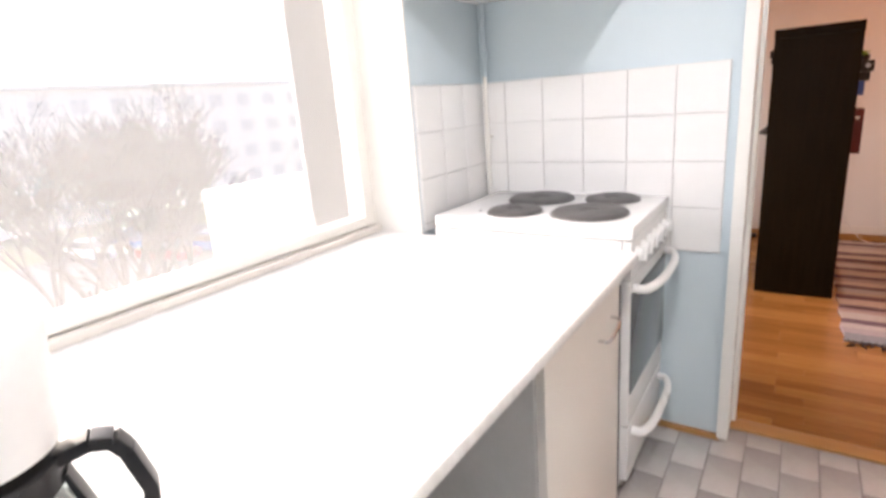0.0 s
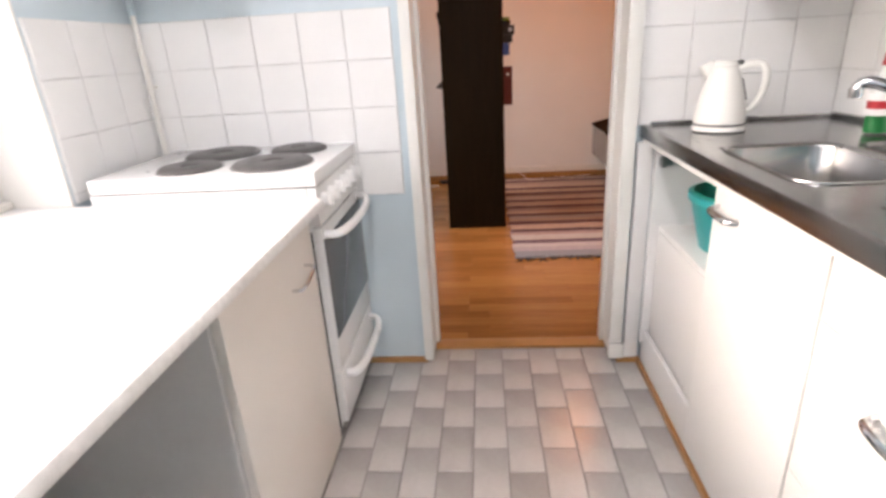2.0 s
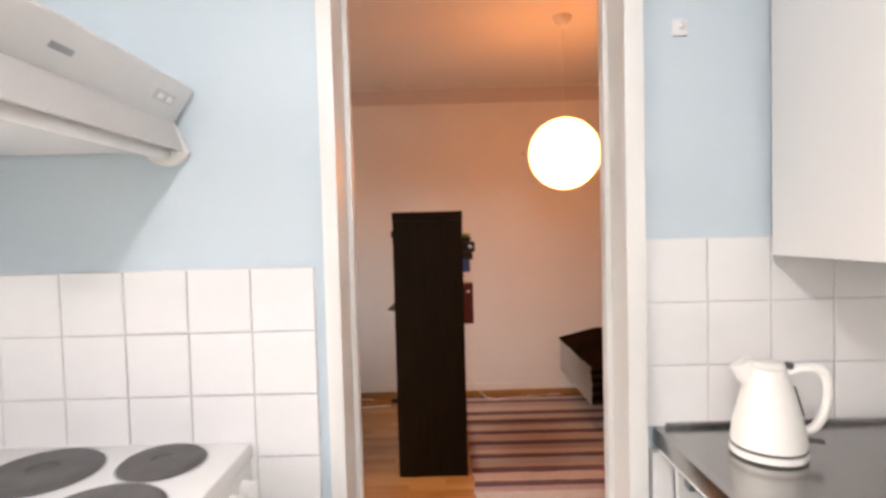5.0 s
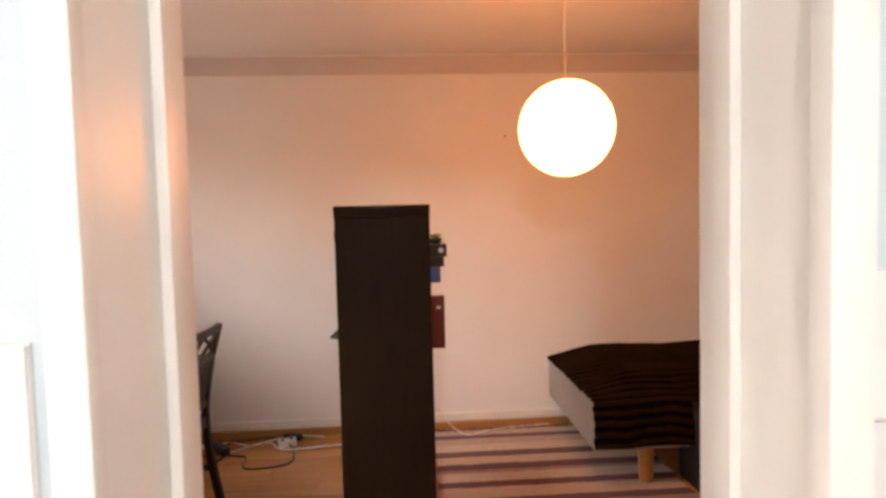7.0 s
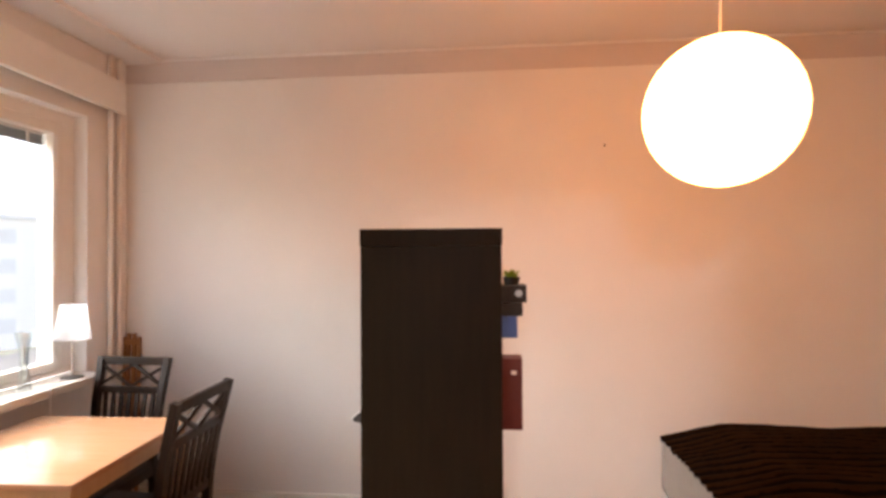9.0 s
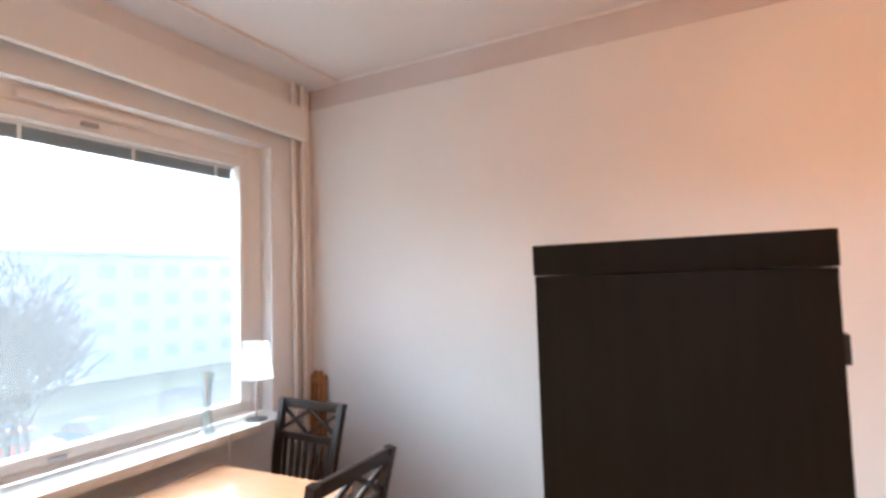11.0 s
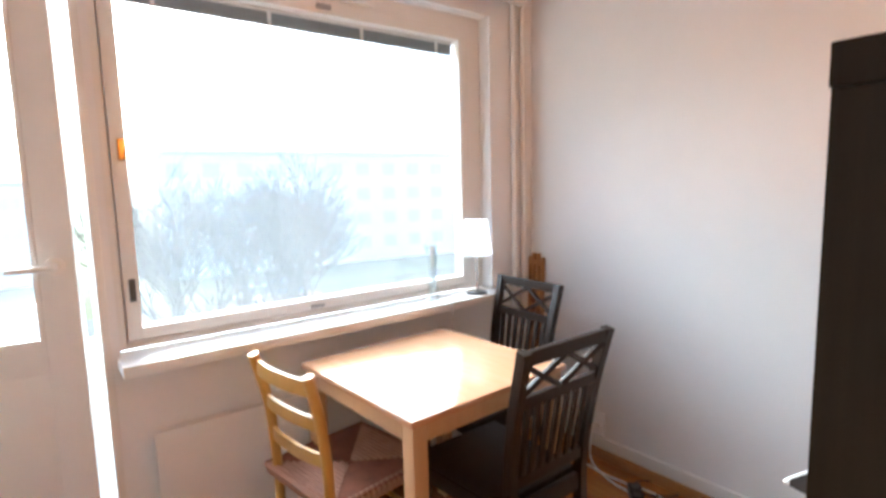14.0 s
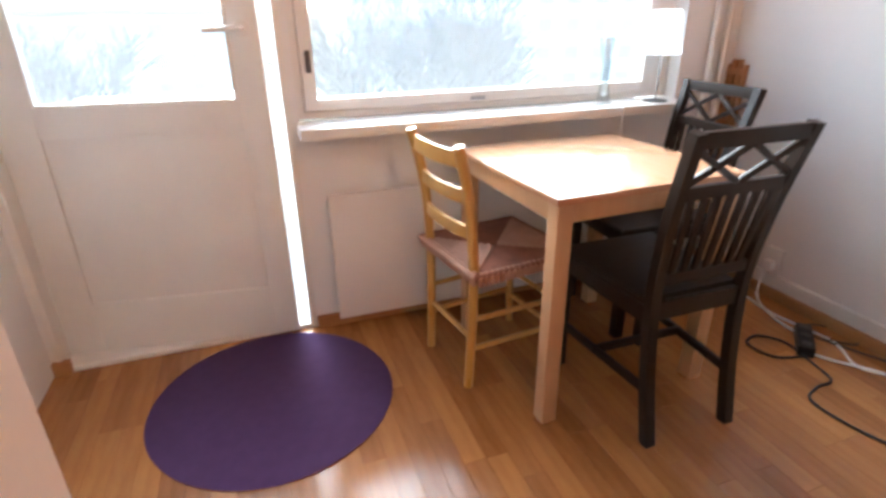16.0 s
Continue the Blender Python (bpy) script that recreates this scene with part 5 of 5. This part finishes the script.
cable("black_cable", "thin black cable looped on the floor", [(-1.02, 5.1, 0.01), (-0.95, 5.2, 0.005), (-1.05, 5.23, 0.005), (-1.12, 5.16, 0.005), (-1.05, 5.09, 0.01), (-0.8, 5.2, 0.005), (-0.6, 5.18, 0.03)], 0.003, RUBBER)
cable("white_cable", "thin white cable running down from the bookcase", [(0.31, 4.55, 0.52), (0.33, 4.62, 0.42), (0.42, 4.8, 0.2), (0.56, 5.0, 0.04), (0.75, 5.16, 0.006), (1.05, 5.2, 0.006), (1.2, 5.22, 0.006)], 0.003, WPLASTIC)

RUG = [(0.0, (0.26, 0.27, 0.31)), (0.05, (0.42, 0.36, 0.40)), (0.085, (0.50, 0.43, 0.44)), (0.12, (0.14, 0.085, 0.12)), (0.15, (0.48, 0.41, 0.39)), (0.20, (0.36, 0.25, 0.24)), (0.23, (0.10, 0.05, 0.06)), (0.26, (0.44, 0.30, 0.24)),
       (0.315, (0.13, 0.06, 0.07)), (0.345, (0.40, 0.27, 0.21)), (0.375, (0.34, 0.27, 0.24)), (0.41, (0.11, 0.055, 0.065)), (0.44, (0.46, 0.31, 0.24)), (0.475, (0.30, 0.20, 0.17)), (0.51, (0.10, 0.05, 0.06)), (0.54, (0.42, 0.29, 0.23)),
       (0.60, (0.12, 0.055, 0.065)), (0.635, (0.45, 0.34, 0.28)), (0.68, (0.28, 0.18, 0.15)), (0.70, (0.11, 0.05, 0.06)), (0.74, (0.42, 0.30, 0.23)), (0.79, (0.12, 0.06, 0.07)), (0.83, (0.46, 0.34, 0.27)), (0.88, (0.36, 0.26, 0.22)), (0.93, (0.12, 0.06, 0.07)), (0.96, (0.40, 0.30, 0.26))]


def rag_rug():
    r = thing("striped_rag_rug", "long rag rug with mauve, pink and dark stripes and black fringes", "rug", (0.335, 3.215, 0.0005))
    W, L = 1.3, 1.93
    bm = bmesh.new()
    nx, ny = 26, 150
    g = [[bm.verts.new((W * i / nx + 0.006 * math.sin(j * 0.35) * (1 if i in (0, nx) else 0), L * j / ny, 0.009 + 0.0022 * math.sin(j * 2.1 + 0.4 * math.sin(i)) + 0.002 * noise.noise((i * 0.5, j * 0.2, 0)))) for j in range(ny + 1)] for i in range(nx + 1)]
    for i in range(nx):
        for j in range(ny):
            bm.faces.new([g[i][j], g[i + 1][j], g[i + 1][j + 1], g[i][j + 1]])
    ext = bmesh.ops.extrude_face_region(bm, geom=bm.faces[:])
    for vtx in [e for e in ext["geom"] if isinstance(e, bmesh.types.BMVert)]:
        vtx.co.z = 0.0
    part("weave", bm, stripe_mat("rag_rug_weave", RUG, "Y", 0.0, L), r, smooth=60)
    for name, y, s in (("fringe", 0.0, -1), ("fringe", L, 1)):
        fb = bmesh.new()
        for k in range(48):
            x = W * (k + 0.5) / 48 + random.uniform(-0.008, 0.008)
            ln = random.uniform(0.015, 0.06)
            tube([(x, y - s * 0.01, 0.008), (x + random.uniform(-0.02, 0.02), y + s * ln * 0.5, 0.005), (x + random.uniform(-0.035, 0.035), y + s * ln, 0.004)], 0.0035, 5, fb, 3)
        tagged(part(name, fb, RUBBER, r, "black knotted fringe"), kind="stuff")


rag_rug()


def bed():
    b = thing("bed", "low bed with a beige base under a dark brown ribbed cover", "bed", (1.15, 4.30, 0))
    L, W = 2.05, 0.93
    part("base", box(0.0, L, 0.0, W, 0.20, 0.46, 0.02), BEDBASE, b)
    for x in (0.30, L - 0.25):
        for y in (0.06, W - 0.06):
            part("leg", lathe([(0.032, 0), (0.036, 0.01), (0.04, 0.20), (0, 0.20)], 20, (x, y, 0)), ORANGEWOOD, b, "orange wooden leg")
    c = thing("bed_cover", "dark brown ribbed bedspread draped over the bed", "bedspread", (1.15, 4.30, 0))
    bm = bmesh.new()
    nx, ny = 110, 230

    def phase(u, v):
        return v * 128 + 2.6 * noise.noise((u * 7, v * 6, 0.3)) + 1.2 * noise.noise((u * 19, v * 3, 4.1))
    g = []
    for i in range(nx + 1):
        row = []
        for j in range(ny + 1):
            u, v = i / nx, j / ny
            x = -0.012 + (L + 0.01) * u
            s = v * (W + 0.24)
            rib = 0.008 * math.sin(phase(u, v)) + 0.014 * noise.noise((u * 4.0, v * 6.0, 1.7))
            drop = max(0.0, 0.24 - s)
            crown = 0.072 * min(1.0, u * 7.0) * min(1, max(0, s - 0.24) * 4)
            if drop > 0:
                y, z = -0.022 - rib * 0.8 - 0.03 * (drop / 0.24) * (0.5 + noise.noise((u * 7, 0, 5))), 0.475 - drop
                z -= 0.03 * max(0, 0.2 - u)
            else:
                y, z = s - 0.24 - 0.012, 0.472 + crown + rib
            pillow = 0.05 * math.exp(-((u - 0.93) / 0.10) ** 2) * min(1, max(0, s - 0.24) * 4)
            row.append(bm.verts.new((x + 0.012 * noise.noise((v * 14, 2.2, 0)) * (1 if i == 0 else 0), y, z + pillow)))
        g.append(row)
    for i in range(nx):
        for j in range(ny):
            fc = bm.faces.new([g[i][j], g[i + 1][j], g[i + 1][j + 1], g[i][j + 1]])
            fc.material_index = 0 if math.sin(phase(i / nx, (j + 0.5) / ny)) > -0.1 else 1
    bmesh.ops.solidify(bm, geom=bm.faces[:], thickness=0.006)
    cover = part("cover", bm, BEDCOVER, c, smooth=80)
    cover.data.materials.append(BEDSTRIPE)


BEDCOVER = mat("brown_ribbed_cloth", (0.040, 0.018, 0.0065), 0.95, second=(0.022, 0.010, 0.004), scale=6, fine=260, bump=0.4, spec=0.1)
BEDSTRIPE = mat("black_ribbed_cloth", (0.008, 0.005, 0.0035), 0.95, second=(0.005, 0.0032, 0.0024), scale=6, fine=260, bump=0.4, spec=0.1)
bed()

ct = thing("low_table", "low dark brown coffee table beside the bed", "coffee table", (1.66, 3.45, 0))
part("tabletop", box(0, 0.95, 0, 0.98, 0.41, 0.45, 0.004), TABLEDARK, ct)
part("side_panel", box(0.004, 0.03, 0.01, 0.97, 0.0, 0.4095, 0.003), BLACK, ct)
part("side_panel", box(0.92, 0.946, 0.01, 0.97, 0.0, 0.4095, 0.003), BLACK, ct)
part("shelf", box(0.0305, 0.9195, 0.02, 0.96, 0.08, 0.10, 0.002), TABLEDARK, ct)

# ---- room lamp ----
def lantern():
    l = thing("paper_lantern_lamp", "large round rice-paper lantern, lit, hanging from the ceiling", "ceiling lamp", (0.888, 3.84, 1.793))
    R = 0.197
    prof = []
    for k in range(0, 41):
        a = math.pi * k / 40
        rr = R * math.sin(a) * (1 - 0.009 * (k % 2))
        prof.append((max(rr, 0.0), -R * math.cos(a)))
    prof[0], prof[-1] = (0.0, -R), (0.0, R)
    part("paper_shade", lathe(prof, 48), PAPER, l, "glowing white rice-paper shade", 60)
    part("cord", tube([(0, 0, R), (0, 0, RZ - 1.793 - 0.055)], 0.0017, 8, steps=1), WPLASTIC, l)
    part("ceiling_cup", lathe([(0.012, -0.06), (0.03, -0.05), (0.05, -0.012), (0.052, -0.001), (0, -0.001)], 28, (0, 0, RZ - 1.793)), WPLASTIC, l)


lantern()

mk = thing("wall_nail", "small dark nail in the far wall", "nail", (0.875, RY1, 1.995))
part("nail", moved(lathe([(0, 0), (0.005, 0), (0.006, 0.008), (0, 0.009)], 10), pose(0, 0, 0, 90, 0, 0)), DKMETAL, mk)

kl = thing("kitchen_ceiling_lamp", "round opal glass ceiling lamp, lit, in the kitchen", "ceiling lamp", (0.04, 0.30, KZ))
part("mount", lathe([(0, -0.18), (0.03, -0.18), (0.034, -0.06), (0.045, -0.03), (0.065, -0.001), (0, -0.001)], 28), WPLASTIC, kl)
part("globe", lathe([(0, -0.33), (0.045, -0.32), (0.068, -0.295), (0.075, -0.262), (0.068, -0.225), (0.045, -0.1905), (0, -0.1805)], 32), OPAL, kl, "glowing opal glass globe")

# ---- tiles of the kitchen walls ----
def tile_mesh(name, w, h, t=0.006, axis="y", material=None):
    if axis == "y":
        bm = box(-w / 2, w / 2, -t, 0, -h / 2, h / 2, 0.0011, seg=1)
    elif axis == "x":
        bm = box(0, t, -w / 2, w / 2, -h / 2, h / 2, 0.0011, seg=1)
    elif axis == "-x":
        bm = box(-t, 0, -w / 2, w / 2, -h / 2, h / 2, 0.0011, seg=1)
    else:
        bm = box(-w / 2, w / 2, -h / 2, h / 2, -0.004, 0.0, 0.0012, seg=1)
    me = bpy.data.meshes.new(name)
    bmesh.ops.recalc_face_normals(bm, faces=bm.faces[:])
    bm.to_mesh(me)
    bm.free()
    me.materials.append(material or TILE)
    return me


TP = 0.1525


def wall_tiles(name, label, axis, plane, a0, a1, z0, z1, from_end):
    """Square white tiles on a grout bed over a stretch of wall, whole tiles counted from one end."""
    g = 0.003
    if axis == "y":
        bed_bm = boxes((a0, a1, plane - 0.004, plane - 0.0005, z0, z1))
    elif axis == "x":
        bed_bm = boxes((plane + 0.0005, plane + 0.004, a0, a1, z0, z1))
    else:
        bed_bm = boxes((plane - 0.004, plane - 0.0005, a0, a1, z0, z1))
    root = tagged(structure(name, bed_bm, GROUT), label, "tiling")
    meshes = {}
    n = int(math.ceil((a1 - a0) / TP - 1e-3))
    m = int(math.ceil((z1 - z0) / TP - 1e-3))
    for i in range(n):
        if from_end:
            hi = a1 - i * TP
            lo = max(a0, hi - TP)
        else:
            lo = a0 + i * TP
            hi = min(a1, lo + TP)
        for j in range(m):
            top = z1 - j * TP
            bot = max(z0, top - TP)
            w, h = round(hi - lo - g, 4), round(top - bot - g, 4)
            if w < 0.01 or h < 0.01:
                continue
            key = (w, h)
            if key not in meshes:
                meshes[key] = tile_mesh("tile", w, h, axis=axis)
            ob = new("tile", meshes[key])
            c, z = (lo + hi) / 2, (top + bot) / 2
            off = random.uniform(-0.0004, 0.0004)
            ob.location = (c, plane - 0.0035 + off, z) if axis == "y" else ((plane + 0.0035 + off, c, z) if axis == "x" else (plane - 0.0035 + off, c, z))
            ob.parent = root


wall_tiles("trim_tiling_stove", "white square tiles behind the stove", "y", KY1, KX0 + 0.006, -0.112, 0.698, 0.698 + 4 * TP, True)
wall_tiles("trim_tiling_corner", "white square tiles beside the window", "x", KX0, WY1 + 0.012, KY1 - 0.008, 0.822, 0.698 + 4 * TP, False)
wall_tiles("trim_tiling_sink_end", "white square tiles by the kettle", "y", KY1, 0.676, KX1 - 0.001, 0.898, 0.898 + 3 * TP - 0.003, False)
wall_tiles("trim_tiling_sink", "white square tiles behind the sink", "-x", KX1, 0.0, KY1 - 0.008, 0.898, 0.898 + 3 * TP - 0.003, True)

# ---- kitchen floor tiles ----
TW, TL = 0.1065, 0.2
kf = bpy.data.objects["floor_kitchen"]
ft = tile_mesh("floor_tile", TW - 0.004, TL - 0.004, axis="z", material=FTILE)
col = 0
x = 0.0085 - 4 * TW
while x < 0.78:
    y = 2.05 if col % 2 else 2.15
    first = True
    while y > -0.2:
        hi = y + TL
        if hi > 2.245:
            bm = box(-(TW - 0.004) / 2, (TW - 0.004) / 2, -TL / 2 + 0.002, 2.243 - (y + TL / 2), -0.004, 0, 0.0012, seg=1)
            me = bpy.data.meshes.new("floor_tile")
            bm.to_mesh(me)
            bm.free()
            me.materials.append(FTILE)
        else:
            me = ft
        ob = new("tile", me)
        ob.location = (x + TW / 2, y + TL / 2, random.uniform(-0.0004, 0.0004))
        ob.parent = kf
        y -= TL
    x += TW
    col += 1

# ---- room floor planks ----
rf = bpy.data.objects["floor_room"]
PWID = 0.0675
pl = {}
def plank_mesh(lx, ly):
    bm = box(-lx / 2 + 0.0003, lx / 2 - 0.0003, -ly / 2 + 0.0002, ly / 2 - 0.0002, -0.004, 0, 0.0005, seg=1)
    me = bpy.data.meshes.new("plank")
    bm.to_mesh(me)
    bm.free()
    me.materials.append(PLANK)
    return me


rest = bmesh.new()
y = 2.302
while y < RY1 - 0.02:
    x = RX0 - 0.001 - random.choice((0.0, 0.1, 0.2, 0.3, 0.4))
    hi_y = min(y + PWID, RY1 - 0.001)
    while x < RX1:
        ln = random.choice((0.4, 0.5, 0.6))
        a, b_ = max(x, RX0), min(x + ln, RX1)
        if b_ - a > 0.03:
            if a > 1.2:
                box(a + 0.0006, b_ - 0.0006, y + 0.0005, hi_y - 0.0005, -0.004, 0, 0, rest)
            else:
                key = (round(b_ - a, 3), round(hi_y - y, 4))
                if key not in pl:
                    pl[key] = plank_mesh(b_ - a, hi_y - y)
                ob = new("plank", pl[key])
                ob.location = ((a + b_) / 2, (y + hi_y) / 2, 0)
                ob.parent = rf
        x += ln
    y = hi_y
tagged(part("planks", rest, PLANK, rf), kind="stuff")

# ---- outside ----
GRASS = mat("dull_grass", (0.10, 0.12, 0.04), 0.95, second=(0.14, 0.12, 0.06), scale=0.3, fine=3)
BARK = mat("grey_bark", (0.075, 0.052, 0.034), 0.9, second=(0.05, 0.035, 0.023), scale=3, fine=30)
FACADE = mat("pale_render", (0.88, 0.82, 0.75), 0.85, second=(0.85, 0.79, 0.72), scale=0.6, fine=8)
# roof and panes are painted pale: the washed-out glare is in their colour
ROOFM = mat("washed_out_grey_roof", (0.62, 0.61, 0.60), 0.8, scale=1, fine=10)
WINPALE = mat("washed_out_window_glass", (0.72, 0.69, 0.65), 0.3, scale=1, fine=5)
ASPH = mat("asphalt", (0.08, 0.08, 0.082), 0.9, second=(0.06, 0.06, 0.062), scale=1, fine=20)
GZ = -7.5
CONCRETE = mat("painted_concrete", (0.72, 0.71, 0.69), 0.85, second=(0.66, 0.65, 0.63), scale=4, fine=60)
tagged(structure("balcony", boxes((-3.25, RX0 - 0.281, 2.3, 4.0, -0.22, -0.06), (-3.25, -3.15, 2.3, 3.3, -0.059, 0.80), (-3.25, -3.15, 3.3, 4.0, -0.059, 0.58)), CONCRETE), "white concrete balcony outside the door", "balcony")
tagged(structure("ground", boxes((-600, 300, -500, 500, GZ - 0.5, GZ)), GRASS), "dull autumn lawn far below the windows", "ground")
tagged(structure("road", boxes((-44, -29, -200, 200, GZ + 0.001, GZ + 0.03)), ASPH), "grey asphalt yard road", "road")


def house(x, y, wx, wy, floors, turn):
    h = thing("apartment_building", "pale rendered apartment building across the yard", "building", (x, y, GZ), turn, "apartment buildings")
    H = floors * 2.9 + 1.0
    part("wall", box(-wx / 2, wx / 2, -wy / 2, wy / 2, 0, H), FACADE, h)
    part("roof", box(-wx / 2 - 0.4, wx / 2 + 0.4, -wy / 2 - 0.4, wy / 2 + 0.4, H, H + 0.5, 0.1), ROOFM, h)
    n = int(wy // 3.2)
    for f in range(floors):
        for k in range(n):
            yy = -wy / 2 + (k + 0.5) * wy / n
            z = 1.6 + f * 2.9
            wnd = part("window", boxes((wx / 2, wx / 2 + 0.06, yy - 0.85, yy + 0.85, z - 0.07, z), (wx / 2, wx / 2 + 0.06, yy - 0.85, yy + 0.85, z + 1.35, z + 1.42), (wx / 2, wx / 2 + 0.06, yy - 0.85, yy - 0.78, z, z + 1.35), (wx / 2, wx / 2 + 0.06, yy + 0.78, yy + 0.85, z, z + 1.35)), FRAME_PAINT, h)
            part("pane", box(wx / 2 + 0.005, wx / 2 + 0.02, yy - 0.78, yy + 0.78, z, z + 1.35), WINPALE, wnd)


house(-62, 34, 12, 40, 4, -8)
house(-70, -14, 12, 34, 3, 4)
house(-46, 62, 12, 26, 4, -30)


def bare_tree(x, y, height, seed):
    """Leafless tree: forked trunk, limbs and a haze of fine twigs."""
    rnd = random.Random(seed)
    t = thing("bare_tree", "leafless grey tree with many fine upright twigs", "tree", (x, y, GZ), group="trees outside")
    trunk, crown = bmesh.new(), bmesh.new()

    def twig(p, e, r):
        d = (e - p).normalized()
        s = d.cross(Vector((0.31, 0.87, 0.2))).normalized() * r
        t_ = d.cross(s)
        base = [crown.verts.new(p + o) for o in (s, -0.5 * s + 0.87 * t_, -0.5 * s - 0.87 * t_)]
        tip = crown.verts.new(e)
        for k in range(3):
            crown.faces.new([base[k], base[(k + 1) % 3], tip])

    def grow(p, d, ln, r, depth):
        if depth >= 4:
            twig(p, p + d * ln, r)
            if depth >= 6:
                return
            for _ in range(4 if depth == 4 else 3):
                nd = (d + Vector((rnd.uniform(-0.7, 0.7), rnd.uniform(-0.7, 0.7), rnd.uniform(-0.1, 0.4)))).normalized()
                grow(p + d * ln * rnd.uniform(0.35, 1.0), nd, ln * rnd.uniform(0.55, 0.8), r * 0.7, depth + 1)
            return
        q = p + d * ln * 0.5 + Vector((rnd.uniform(-1, 1), rnd.uniform(-1, 1), 0)) * ln * 0.05
        e = p + d * ln
        tube([p, q, e], r, 6 if depth < 2 else 4, trunk if depth < 2 else crown, 2, ends=(r, r * 0.62))
        for _ in range(3 if depth < 2 else 4):
            a = rnd.uniform(0, 6.283)
            tilt = rnd.uniform(0.25, 0.75)
            nd = (d + Vector((math.cos(a) * tilt, math.sin(a) * tilt, rnd.uniform(-0.05, 0.25)))).normalized()
            grow(p + d * ln * rnd.uniform(0.55, 1.0), nd, ln * rnd.uniform(0.62, 0.8), r * 0.6, depth + 1)
    for k in range(3):
        a = 2.1 * k + rnd.uniform(0, 1)
        grow(Vector((0.5 * math.cos(a), 0.5 * math.sin(a), 0)), Vector((0.22 * math.cos(a), 0.22 * math.sin(a), 1)).normalized(), height * 0.30, 0.15, 0)
    part("trunk", trunk, BARK, t)
    part("crown", crown, BARK, t)


bare_tree(-21.5, 10.3, 12.5, 3)
bare_tree(-19.0, 7.7, 11.5, 5)
bare_tree(-24.0, 13.0, 11.5, 8)
bare_tree(-27.0, -5.0, 11.0, 9)


def parked_car(x, y, turn, paint, label):
    c = thing("parked_car", label, "car", (x, y, GZ + 0.03), turn, "parked cars in the yard")
    part("body", plate([(-2.1, 0.30), (2.05, 0.30), (2.15, 0.55), (2.05, 0.78), (1.1, 0.90), (-1.95, 0.92), (-2.12, 0.7)], -0.85, 0.85, 0.06), paint, c).matrix_local = pose(0, 0, 0, 90, 0, 0)
    part("cabin", plate([(-1.75, 0.92), (1.05, 0.90), (0.35, 1.40), (-1.15, 1.43)], -0.72, 0.72, 0.05), OVENGLASS, c, "dark car windows").matrix_local = pose(0, 0, 0, 90, 0, 0)
    part("roof", box(-1.1, 0.33, -0.66, 0.66, 1.425, 1.47, 0.02), paint, c)
    for wx in (-1.3, 1.35):
        for wy in (-0.78, 0.78):
            part("wheel", moved(lathe([(0, -0.1), (0.22, -0.1), (0.31, -0.08), (0.31, 0.08), (0.22, 0.1), (0, 0.1)], 20), pose(wx, wy, 0.31, 90, 0, 0)), RUBBER, c)


CARBLUE = mat("blue_car_paint", (0.05, 0.12, 0.32), 0.25, coat=0.6)
CARRED = mat("red_car_paint", (0.36, 0.05, 0.04), 0.25, coat=0.6)
CARWHITE = mat("white_car_paint", (0.75, 0.75, 0.75), 0.25, coat=0.6)
parked_car(-32.8, 21.0, 12, CARBLUE, "blue hatchback parked in the yard")
parked_car(-34.4, 18.2, 12, CARRED, "red hatchback parked in the yard")
parked_car(-40.5, 16.4, 12, CARWHITE, "white hatchback parked in the yard")
parked_car(-41.5, 19.0, 12, CARBLUE, "blue hatchback parked beside a white one")
